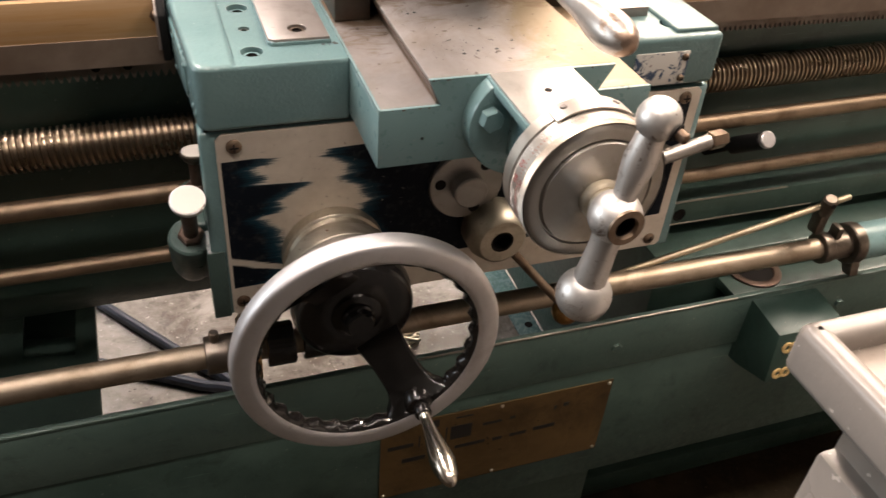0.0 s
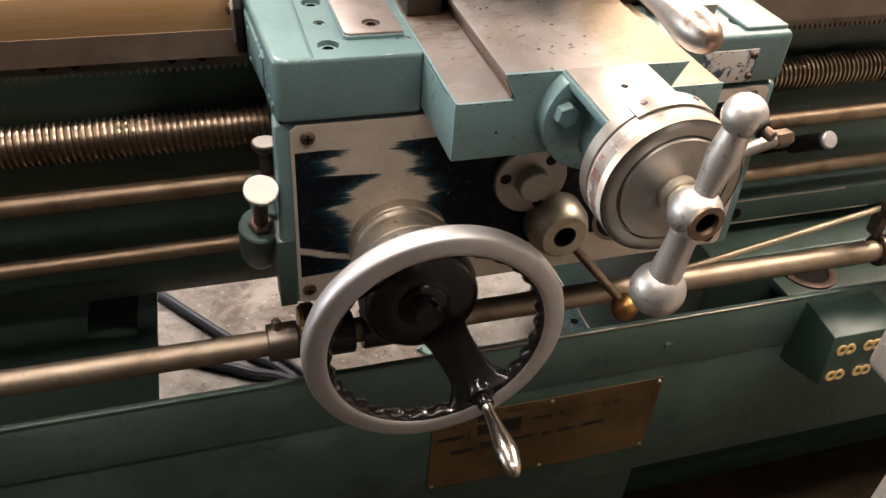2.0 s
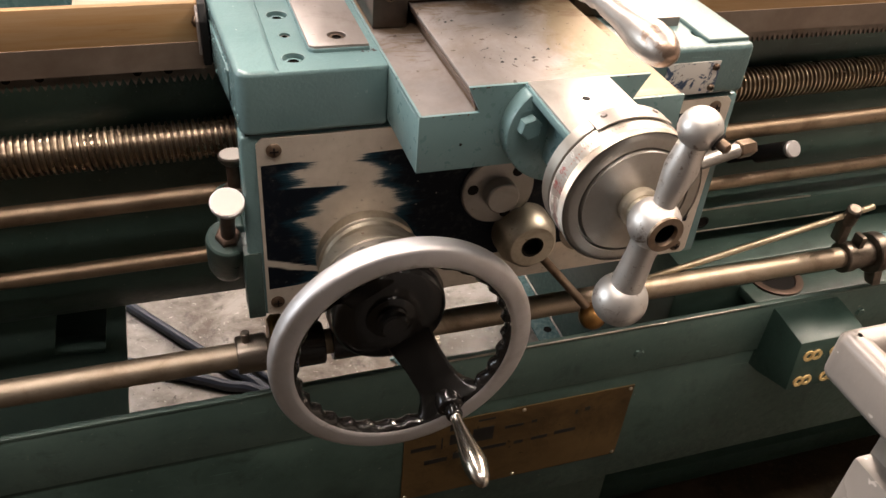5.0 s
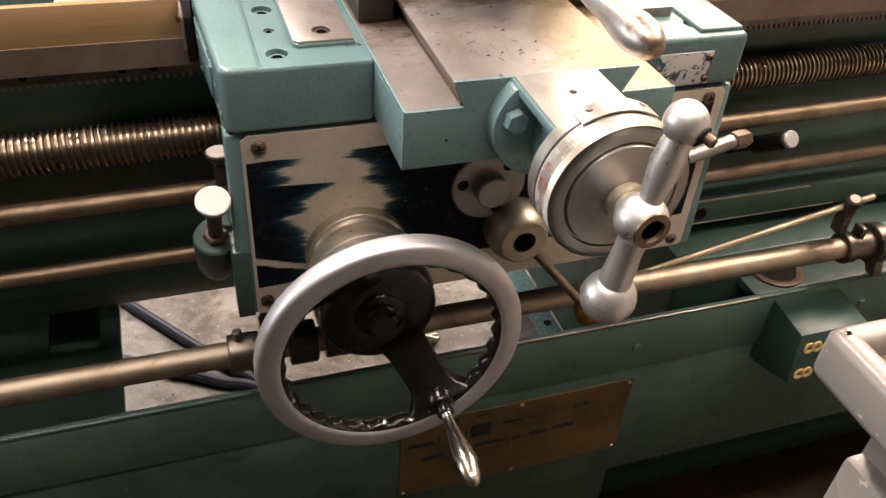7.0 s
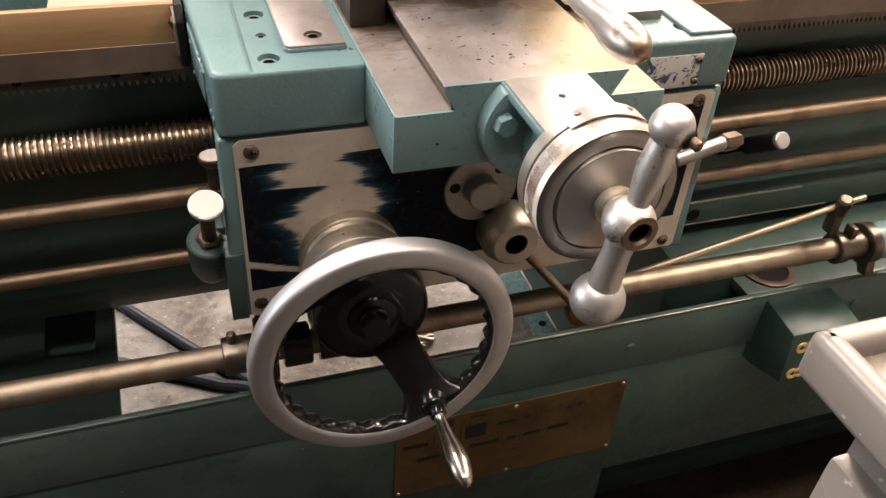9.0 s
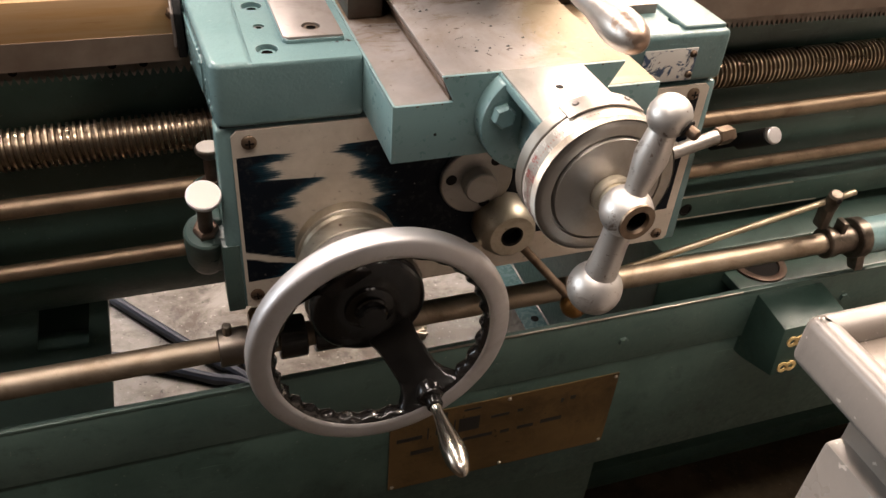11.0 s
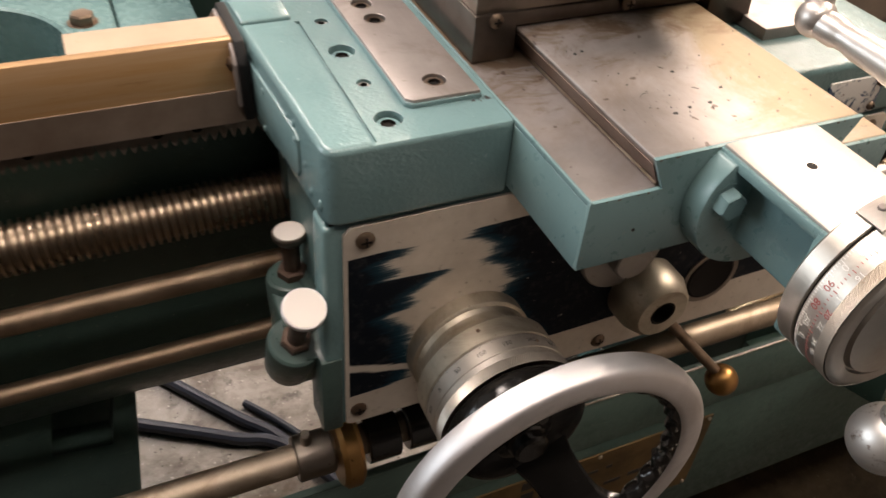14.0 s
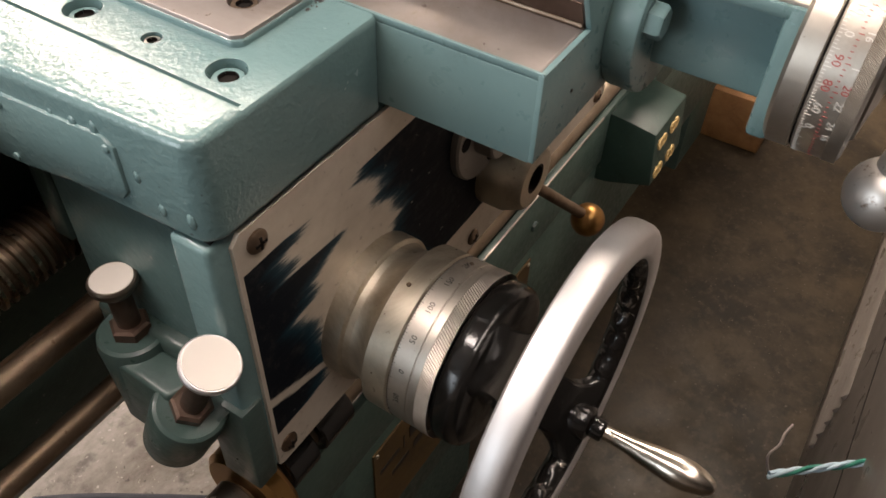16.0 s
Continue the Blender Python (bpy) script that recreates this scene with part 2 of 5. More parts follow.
M["red_ink"] = material("red_ink", (0.34, 0.075, 0.065), 0.5)
M["white"] = material("knob_face", (0.58, 0.535, 0.485), 0.38)
M["cable"] = material("cable_sheath", (0.02, 0.025, 0.04), 0.45)
M["wood"] = steel("wood_block", (0.30, 0.15, 0.06), (0.40, 0.22, 0.09), 0.6, (0.1, 1, 1), 0.0, (0.12, 0.05, 0.02), 0.6)
M["gold"] = material("gold_paint", (0.62, 0.45, 0.20), 0.45, 0.2)
M["wire_g"] = material("green_wire", (0.03, 0.19, 0.14), 0.4)
M["wire_w"] = material("white_wire", (0.42, 0.56, 0.66), 0.4)
M["wire_tip"] = material("bare_wire", (0.30, 0.26, 0.24), 0.4, 0.6)


def slide_steel():
    """Ground steel of the slide way: grey on one side, yellower on the other, with brown oil and the block's dark
    reflection painted near the slide.
    """
    m = material("slide_way_steel", (0.5, 0.44, 0.38), 0.42, 0.72)
    n = Nodes(m)
    cloud = n.noise(24, 6, 0.65)
    base = n.mix(n.ramp(cloud, (0.35, 0.0), (0.68, 1.0)), (0.226, 0.201, 0.189), (0.305, 0.276, 0.260))
    patch = n.noise(16, 6, 0.7, warp=0.6)
    yellow_side = n.math("ADD", n.math("MULTIPLY", n.math("SUBTRACT", n.axis(0), 0.150), 11.0), n.math("MULTIPLY", n.math("SUBTRACT", patch, 0.5), 2.6))
    base = n.mix(n.ramp(yellow_side, (-0.0, 0.0), (0.55, 0.9)), base, (0.195, 0.150, 0.092))
    base = n.mix(n.ramp(n.noise(15, 7, 0.7, warp=0.7), (0.48, 0.0), (0.72, 0.6)), base, (0.17, 0.118, 0.075))
    near = n.math("MULTIPLY", n.math("ADD", n.axis(1), 0.005), 10.0)
    bands = n.noise(1.0, 6, 0.72, n.scaled(34, 62, 34), 0.5)
    # Brown oil near the slide, with the block's dark reflection in its tone.
    oil = n.math("ADD", near, n.math("MULTIPLY", n.math("SUBTRACT", bands, 0.5), 3.0))
    base = n.mix(n.ramp(oil, (0.25, 0.0), (0.70, 0.85)), base, (0.125, 0.078, 0.040))
    base = n.mix(n.ramp(n.noise(190, 2, 0.5), (0.70, 0.0), (0.73, 0.7)), base, (0.07, 0.045, 0.03))
    scratch = n.noise(1.0, 4, 0.6, n.scaled(260, 14, 260))
    n.set(Base_Color=base)
    n.set(Roughness=n.math("ADD", 0.33, n.math("ADD", n.math("MULTIPLY", cloud, 0.24), n.math("MULTIPLY", scratch, 0.14))))
    n.set(Normal=n.bump(scratch, 0.12, 0.0004))
    return m


M["dove"] = slide_steel()


def speckled(name, a, b, c, rough, s=1.0, spots=0.6):
    m = material(name, a, rough)
    n = Nodes(m)
    base = n.mix(n.ramp(n.noise(6 * s, 6, 0.65), (0.35, 0.0), (0.7, 1.0)), a, b)
    base = n.mix(n.ramp(n.noise(70 * s, 4, 0.6), (0.60, 0.0), (0.72, spots)), base, c)
    base = n.mix(n.ramp(n.noise(150 * s, 2, 0.5), (0.70, 0.0), (0.73, 0.7)), base, tuple(min(1, v * 2.2) for v in b))
    n.set(Base_Color=base, Roughness=n.ramp(n.noise(20 * s, 4), (0.3, rough - 0.1), (0.7, rough + 0.1)))
    n.set(Normal=n.bump(n.noise(120 * s, 4), 0.2, 0.001))
    return m


def oily_floor():
    """Brown oil-soaked concrete with darker trodden patches and pale specks."""
    m = material("shop_floor", (0.04, 0.03, 0.02), 0.5)
    n = Nodes(m)
    base = n.mix(n.ramp(n.noise(5, 6, 0.65), (0.36, 0.0), (0.62, 1.0)), (0.016, 0.012, 0.0078), (0.046, 0.034, 0.0205))
    base = n.mix(n.ramp(n.noise(19, 6, 0.7), (0.46, 0.0), (0.66, 0.75)), base, (0.012, 0.010, 0.008))
    base = n.mix(n.ramp(n.noise(60, 5, 0.65), (0.52, 0.0), (0.70, 0.6)), base, (0.056, 0.042, 0.027))
    base = n.mix(n.ramp(n.noise(170, 2, 0.5), (0.69, 0.0), (0.73, 0.6)), base, (0.11, 0.09, 0.07))
    n.set(Base_Color=base, Roughness=n.ramp(n.noise(14, 4), (0.3, 0.38), (0.7, 0.62)))
    n.set(Normal=n.bump(n.noise(85, 4), 0.2, 0.001))
    return m


M["floor"] = oily_floor()
M["floor"].node_tree.nodes["Principled BSDF"].inputs["Specular IOR Level"].default_value = 0.15


def tray_sheet():
    """Bare sheet metal with dried brown coolant, pale scrapes and specks."""
    m = material("tray_sheet", (0.2, 0.18, 0.16), 0.42)
    n = Nodes(m)
    base = n.mix(n.ramp(n.noise(8, 8, 0.72, warp=0.4), (0.40, 0.0), (0.60, 1.0)), (0.265, 0.245, 0.225), (0.075, 0.058, 0.044))
    base = n.mix(n.ramp(n.noise(45, 5, 0.65), (0.56, 0.0), (0.68, 0.7)), base, (0.034, 0.027, 0.021))
    base = n.mix(n.ramp(n.noise(190, 3, 0.5), (0.66, 0.0), (0.70, 0.8)), base, (0.42, 0.39, 0.36))
    base = n.mix(n.ramp(n.noise(130, 2, 0.5), (0.70, 0.0), (0.73, 0.8)), base, (0.03, 0.025, 0.02))
    n.set(Base_Color=base, Roughness=n.ramp(n.noise(20, 4), (0.3, 0.30), (0.7, 0.55)), Normal=n.bump(n.noise(120, 4), 0.2, 0.001))
    return m


M["tray"] = tray_sheet()
M["grey"] = speckled("grey_sheet", (0.225, 0.198, 0.175), (0.275, 0.243, 0.215), (0.16, 0.138, 0.12), 0.34, 1.0, 0.45)
M["stain"] = speckled("stained_tray", (0.22, 0.18, 0.15), (0.30, 0.26, 0.22), (0.11, 0.08, 0.06), 0.4, 1.0, 0.6)
M["wall"] = speckled("shop_wall", (0.44, 0.41, 0.385), (0.50, 0.47, 0.44), (0.37, 0.345, 0.32), 0.8, 0.3, 0.3)


def worn_panel():
    """Brushed aluminium with a blue-black printed field rubbed away in the middle in level streaks."""
    m = material("worn_printed_plate", (0.5, 0.47, 0.43), 0.4, 0.8)
    n = Nodes(m)
    x, z = n.axis(0), n.axis(2)
    fine = n.noise(1.0, 5, 0.7, n.scaled(30, 1, 420))
    broad = n.noise(1.0, 4, 0.65, n.scaled(45, 1, 150))
    height = n.math("MULTIPLY", n.math("SUBTRACT", z, 0.79), 9.0)

    def edge(stops):
        """How far the print reaches in x at each height, as worn away by hand."""
        v = n.ramp(height, *[((h - 0.79) * 9.0, (w + 0.02) * 6.0) for h, w in stops])
        return n.math("SUBTRACT", n.math("DIVIDE", v, 6.0), 0.02)

    left = edge(((0.791, 0.012), (0.794, 0.027), (0.808, 0.028), (0.832, 0.026), (0.8455, 0.014), (0.849, 0.0265), (0.858, 0.027), (0.8665, 0.044), (0.869, 0.045), (0.8708, 0.0125), (0.8745, 0.0200), (0.882, 0.0107), (0.8865, 0.0225), (0.889, 0.0265), (0.8905, 0.0085)))
    right = edge(((0.795, 0.102), (0.832, 0.077), (0.838, 0.0755), (0.847, 0.0765), (0.8495, 0.086), (0.852, 0.0785), (0.861, 0.0773), (0.868, 0.0640), (0.870, 0.0625), (0.872, 0.0690), (0.880, 0.0670), (0.884, 0.0600), (0.8865, 0.0515), (0.889, 0.0560)))
    hair = n.noise(1.0, 4, 0.7, n.scaled(26, 1, 1500))
    shake = n.math("ADD", n.math("ADD", n.math("MULTIPLY", n.math("SUBTRACT", hair, 0.5), 0.020), n.math("MULTIPLY", n.math("SUBTRACT", fine, 0.5), 0.015)), n.math("MULTIPLY", n.math("SUBTRACT", broad, 0.5), 0.014))
    # how deep a point lies inside the print, in metres
    deep = n.math("MAXIMUM", n.math("SUBTRACT", left, x), n.math("SUBTRACT", x, right))
    deep = n.math("ADD", deep, shake)
    field = n.ramp(n.math("ADD", n.math("MULTIPLY", deep, 40.0), 0.5), (0.40, 0.0), (0.50, 0.35), (0.58, 0.88), (0.72, 1.0))

    def within(v, lo, hi):
        return n.math("MULTIPLY", n.math("GREATER_THAN", v, lo), n.math("LESS_THAN", v, hi))

    top = n.math("SUBTRACT", z, n.math("MULTIPLY", x, 0.03))
    rect = n.math("MULTIPLY", within(x, -0.0085, 0.318), within(top, 0.7905, 0.8898))
    scar = n.ramp(n.noise(1.0, 4, 0.7, n.scaled(60, 1, 260)), (0.655, 1.0), (0.70, 0.0))
    slope = n.math("ABSOLUTE", n.math("SUBTRACT", n.math("ADD", z, n.math("MULTIPLY", x, 0.30)), 0.8105))
    slope = n.math("ADD", slope, n.math("MULTIPLY", n.math("SUBTRACT", fine, 0.5), 0.006))
    scrape = n.ramp(n.math("MULTIPLY", slope, 100.0), (0.20, 0.0), (0.32, 1.0))
    scrape = n.math("MAXIMUM", scrape, n.math("GREATER_THAN", x, 0.034))
    ink = n.math("MULTIPLY", n.math("MULTIPLY", rect, field), n.math("MULTIPLY", scar, scrape))
    brushed = n.noise(1.0, 3, 0.6, n.scaled(14, 1, 900))
    metal = n.mix(n.ramp(n.noise(30, 5, 0.7), (0.4, 0.0), (0.75, 1.0)), (0.66, 0.595, 0.51), (0.52, 0.455, 0.38))
    metal = n.mix(n.ramp(n.noise(240, 3, 0.6), (0.66, 0.0), (0.72, 0.6)), metal, (0.26, 0.21, 0.17))
    ink_col = n.mix(n.ramp(n.math("ADD", n.math("MULTIPLY", deep, 30.0), 0.3), (0.30, 0.0), (0.75, 1.0)), (0.012, 0.050, 0.072), (0.004, 0.006, 0.010))
    ink_col = n.mix(n.ramp(n.noise(120, 6, 0.75), (0.52, 0.0), (0.75, 0.45)), ink_col, (0.075, 0.072, 0.066))
    n.set(Base_Color=n.mix(ink, metal, ink_col), Metallic=n.math("SUBTRACT", 0.45, n.math("MULTIPLY", ink, 0.45)))
    n.set(Roughness=n.math("ADD", 0.40, n.math("MULTIPLY", brushed, 0.25)), Specular_IOR_Level=n.math("SUBTRACT", 0.5, n.math("MULTIPLY", ink, 0.4)))
    return m


M["panel"] = worn_panel()


def blotched_panel():
    m = material("scraped_name_plate", (0.6, 0.6, 0.58), 0.4, 0.4)
    n = Nodes(m)
    base = n.mix(n.ramp(n.noise(90, 5, 0.7, warp=0.8), (0.52, 0.0), (0.56, 1.0)), (0.62, 0.61, 0.58), (0.05, 0.08, 0.14))
    base = n.mix(n.ramp(n.noise(140, 4, 0.6), (0.66, 0.0), (0.68, 1.0)), base, (0.12, 0.06, 0.05))
    n.set(Base_Color=base)
    return m


M["scraped"] = blotched_panel()


# ---- mesh helpers ----
def box(x0, x1, y0, y1, z0, z1, r=0.0, seg=2):
    bm = bmesh.new()
    bmesh.ops.create_cube(bm, size=1.0, matrix=Matrix.Translation(((x0 + x1) / 2, (y0 + y1) / 2, (z0 + z1) / 2)) @ Matrix.Diagonal((x1 - x0, y1 - y0, z1 - z0, 1)))
    if r:
        bmesh.ops.bevel(bm, geom=bm.edges[:], offset=r, segments=seg, affect="EDGES", profile=0.5)
    return bm


def prism(points, axis, a, b, r=0.0, seg=2):
    """A closed outline drawn out along an axis. Outline pairs: x: (y, z), y: (x, z), z: (x, y)."""
    bm = bmesh.new()
    at = {"x": lambda p, h: (h, p[0], p[1]), "y": lambda p, h: (p[0], h, p[1]), "z": lambda p, h: (p[0], p[1], h)}[axis]
    lo, hi = [bm.verts.new(at(p, a)) for p in points], [bm.verts.new(at(p, b)) for p in points]
    n = len(points)
    bm.faces.new(lo)
    bm.faces.new(hi[::-1])
    for i in range(n):
        bm.faces.new((lo[i], hi[i], hi[(i + 1) % n], lo[(i + 1) % n]))
    bmesh.ops.recalc_face_normals(bm, faces=bm.faces[:])
    if r:
        bmesh.ops.bevel(bm, geom=[e for e in bm.edges if e.calc_face_angle(0) > 0.5], offset=r, segments=seg, affect="EDGES", profile=0.5)
    return bm


def turned(profile, place, way=(0, 0, 1), seg=48, start=0.0):
    """A turned body: (radius, height) pairs swept round an axis that starts at place and runs along way."""
    bm = bmesh.new()
    m = Matrix.Translation(place) @ Vector(way).to_track_quat("Z", "Y").to_matrix().to_4x4()
    rings = []
    for r, h in profile:
        if r < 1e-6:
            rings.append([bm.verts.new(m @ Vector((0, 0, h)))])
        else:
            rings.append([bm.verts.new(m @ Vector((r * math.cos(start + 2 * math.pi * i / seg), r * math.sin(start + 2 * math.pi * i / seg), h))) for i in range(seg)])
    for a, b in zip(rings, rings[1:]):
        for i in range(seg):
            j = (i + 1) % seg
            if len(a) == 1 and len(b) == 1:
                continue
            if len(a) == 1:
                bm.faces.new((a[0], b[i], b[j]))
            elif len(b) == 1:
                bm.faces.new((a[i], b[0], a[j]))
            else:
                bm.faces.new((a[i], b[i], b[j], a[j]))
    bmesh.ops.recalc_face_normals(bm, faces=bm.faces[:])
    return bm


def rod(a, b, r, seg=24, bevel=0.001):
    a, b = Vector(a), Vector(b)
    n = (b - a).length
    c = min(bevel, r * 0.4)
    return turned([(0, 0), (r - c, 0), (r, c), (r, n - c), (r - c, n), (0, n)], a, b - a, seg)


def ball(centre, r, seg=32):
    bm = bmesh.new()
    bmesh.ops.create_uvsphere(bm, u_segments=seg, v_segments=seg // 2, radius=r, matrix=Matrix.Translation(centre))
    return bm


def tube(points, r, seg=10, smooth_steps=6):
    """A bent round bar through points."""
    pts = [Vector(p) for p in points]
    path = []
    for i in range(len(pts) - 1):
        p0, p1, p2, p3 = pts[max(i - 1, 0)], pts[i], pts[i + 1], pts[min(i + 2, len(pts) - 1)]
        for k in range(smooth_steps):
            t = k / smooth_steps
            path.append(0.5 * ((2 * p1) + (p2 - p0) * t + (2 * p0 - 5 * p1 + 4 * p2 - p3) * t * t + (3 * p1 - p0 - 3 * p2 + p3) * t ** 3))
    path.append(pts[-1])
    bm = bmesh.new()
    rings = []
    for i, p in enumerate(path):
        d = (path[min(i + 1, len(path) - 1)] - path[max(i - 1, 0)]).normalized()
        q = d.to_track_quat("Z", "Y").to_matrix()
        rings.append([bm.verts.new(p + q @ Vector((r * math.cos(2 * math.pi * k / seg), r * math.sin(2 * math.pi * k / seg), 0))) for k in range(seg)])
    for a, b in zip(rings, rings[1:]):
        for k in range(seg):
            bm.faces.new((a[k], a[(k + 1) % seg], b[(k + 1) % seg], b[k]))
    bm.faces.new(rings[0][::-1])
    bm.faces.new(rings[-1])
    bmesh.ops.recalc_face_normals(bm, faces=bm.faces[:])
    return bm


def joined(*bms):
    out = bmesh.new()
    for bm in bms:
        me = bpy.data.meshes.new("tmp")
        bm.to_mesh(me)
        bm.free()
        out.from_mesh(me)
        bpy.data.meshes.remove(me)
    return out


def cut(bm, *cutters):
    """The body with the cutters' shapes taken out of it."""
    obs = []
    for b in (bm, joined(*cutters)):
        bmesh.ops.triangulate(b, faces=b.faces[:])
        me = bpy.data.meshes.new("tmp")
        b.to_mesh(me)
        b.free()
        obs.append(new("tmp", me))
    mod = obs[0].modifiers.new("cut", "BOOLEAN")
    mod.operation, mod.solver, mod.object = "DIFFERENCE", "EXACT", obs[1]
    bpy.context.view_layer.update()
    me = bpy.data.meshes.new_from_object(obs[0].evaluated_get(bpy.context.evaluated_depsgraph_get()))
    out = bmesh.new()
    out.from_mesh(me)
    for o in obs:
        old = o.data
        bpy.data.objects.remove(o)
        bpy.data.meshes.remove(old)
    bpy.data.meshes.remove(me)
    return out


def bore(x, y, z, r, depth=0.006, seg=32):
    return turned([(0, -depth), (r, -depth), (r, 0.004), (0, 0.004)], (x, y, z), seg=seg)


def lettering(body, size, m):
    """Numerals in the built-in font as a thin mesh at the pose m."""
    cu = bpy.data.curves.new("tmp", "FONT")
    cu.body, cu.size, cu.align_x, cu.align_y, cu.extrude, cu.resolution_u = body, size, "CENTER", "CENTER", 0.00004, 2
    ob = new("tmp", cu)
    bpy.context.view_layer.update()
    me = bpy.data.meshes.new_from_object(ob.evaluated_get(bpy.context.evaluated_depsgraph_get()))
    out = bmesh.new()
    out.from_mesh(me)
    out.transform(m)
    bpy.data.objects.remove(ob)
    bpy.data.curves.remove(cu)
    bpy.data.meshes.remove(me)
    return out


def round_pose(cx, cz, r, y, degrees, turn=0.0):
    """On a drum whose axis runs along y: the pose of a flat mark at an angle, its up towards the drum's front."""
    a = radians(degrees)
    out = Vector((math.cos(a), 0, math.sin(a)))
    up = Vector((0, 1, 0))
    right = up.cross(out)
    m = Matrix((right, up, out)).transposed().to_4x4()
    m.translation = Vector((cx, y, cz)) + out * r
    return m @ pose(0, 0, 0, 0, 0, turn)


def ticks(cx, cz, r, y0, count, short, long, every, width=0.00015):
    bms = []
    for k in range(count):
        n = long if k % every == 0 else short
        b = box(-width, width, -n, 0, -0.00006, 0.00006)
        b.transform(round_pose(cx, cz, r, y0, 360 * k / count))
        bms.append(b)
    return joined(*bms)


def mesh_of(name, bm, mat, sharp=35):
    me = bpy.data.meshes.new(name)
    for f in bm.faces:
        f.smooth = True
    for e in bm.edges:
        e.smooth = e.calc_face_angle(0) < radians(sharp)
    bm.to_mesh(me)
    bm.free()
    me.materials.append(M[mat] if isinstance(mat, str) else mat)
    return me


def part(name, bm, mat, parent, label=""):
    ob = new(name, mesh_of(name, bm, mat))
    ob.parent = parent
    if label:
        ob["label"] = label
    return ob


def thing(name, label, category, group="", kind="", at=(0, 0, 0)):
    ob = new(name)
    ob.empty_display_size = 0.01
    return tagged(ob, label, category, group, kind)


def setting(name, bm, mat, label, category):
    return tagged(new(name, mesh_of(name, bm, mat)), label, category, kind="structure")


def socket_screw(parent, x, y, z, r, name="cap_screw", collar="teal_flat", head="teal_flat"):
    """A socket-head screw sunk in its counterbore, seen from above."""
    sunk = min(0.0034, r * 0.55) if collar != "plate" else 0.0020
    s = part(name, turned([(r * 1.10, 0.0001), (r * 1.065, 0.0), (r * 1.06, -0.0006), (r * 1.06, -sunk - 0.0012), (0, -sunk - 0.0012)], (x, y, z), seg=32), collar, parent)
    part("screw_head", turned([(r * 0.94, -sunk - 0.0010), (r * 0.94, -sunk), (r * 0.84, -sunk + 0.0008), (r * 0.56, -sunk + 0.0009), (r * 0.54, -sunk - 0.0006)], (x, y, z), seg=32), head, s)
    part("hex_socket", turned([(r * 0.58, -sunk + 0.00095), (r * 0.56, -sunk + 0.0006), (r * 0.54, -sunk - 0.0004), (0, -sunk - 0.0004)], (x, y, z), seg=6), "hole", s)
    return s


def pan_screw(parent, place, way, r=0.0048, name="screw", mat="screw"):
    """A domed cross-head screw."""
    s = part(name, turned([(r, 0), (r, 0.0008), (r * 0.8, 0.0018), (r * 0.4, 0.0024), (0, 0.0025)], place, way, 20), mat, parent)
    q = Vector(way).to_track_quat("Z", "Y").to_matrix().to_4x4()
    m = Matrix.Translation(place) @ q
    slots = joined(box(-r * 0.55, r * 0.55, -r * 0.11, r * 0.11, 0.0018, 0.0027), box(-r * 0.11, r * 0.11, -r * 0.55, r * 0.55, 0.0018, 0.0027))
    slots.transform(m)
    part("cross_slot", slots, "hole", s)
    return s


def hex_bolt(parent, place, way, r=0.0075, h=0.007, mat="teal_flat", name="hex_bolt"):
    b = part(name, turned([(0, 0), (r, 0), (r, h - 0.0012), (r * 0.86, h), (0, h)], place, way, 6, 0.3), mat, parent)
    part("washer", turned([(r * 1.25, 0), (r * 1.25, 0.0012), (r * 0.7, 0.0012)], Vector(place) - Vector(way) * 0.001, way, 28), mat, b)
    return b


# ---- setting: floor, walls ----
setting("floor", box(-5, 6, -14, 5, -0.1, 0), "floor", "dark oil-stained concrete workshop floor", "floor")
# Unseen walls and ceiling close the room; the far south wall limits bounce light.
setting("wall_north", box(-5, 6, 5, 5.2, 0, 3.6), "wall", "plain grey painted workshop wall", "wall")
setting("wall_south", box(-5, 6, -14.2, -14, 0, 3.6), "wall", "plain grey painted workshop wall", "wall")
setting("wall_east", box(6, 6.2, -14.2, 5.2, 0, 3.6), "wall", "plain grey painted workshop wall", "wall")
setting("wall_west", cut(box(-5.2, -5, -14.2, 5.2, 0, 3.6), box(-5.3, -4.9, 0.5, 3.5, 1.05, 2.85)), "wall", "plain grey painted workshop wall with a window opening", "wall")
setting("ceiling", box(-5.2, 6.2, -14.2, 5.2, 3.6, 3.7), "wall", "plain grey workshop ceiling", "ceiling")
win = thing("window_1", "steel-framed workshop window with daylight behind it", "window", kind="structure")
part("window_frame", cut(box(-5.14, -5.06, 0.5, 3.5, 1.05, 2.85), *[box(-5.3, -4.9, 0.54 + 0.74 * k, 1.24 + 0.74 * k, 1.09, 2.81) for k in range(4)]), "dark_green", win)
part("window_sill", box(-5.08, -4.93, 0.45, 3.55, 1.02, 1.05, 0.004), "wall", win)

# ---- lathe base ----
base = thing("machine_stand", "dark green painted machine stand with a deep chip tray", "machine stand")
part("tray_front", prism([(0.0440, 0.6390), (0.0445, 0.5725), (0.0500, 0.5725), (0.0472, 0.6390)], "x", -1.2, 1.6, 0.0012), "green", base)
part("front_panel", box(-1.2, 1.6, 0.0475, 0.060, 0.40, 0.5735, 0.0015), "panel_green", base, "dark green front panel")
part("tray_floor", box(-1.2, 1.6, 0.0595, 0.62, 0.401, 0.404), "tray", base, "bare grey sheet-metal tray floor")
part("tray_back", box(-1.2, 1.6, 0.62, 0.63, 0.392, 0.62), "green", base)
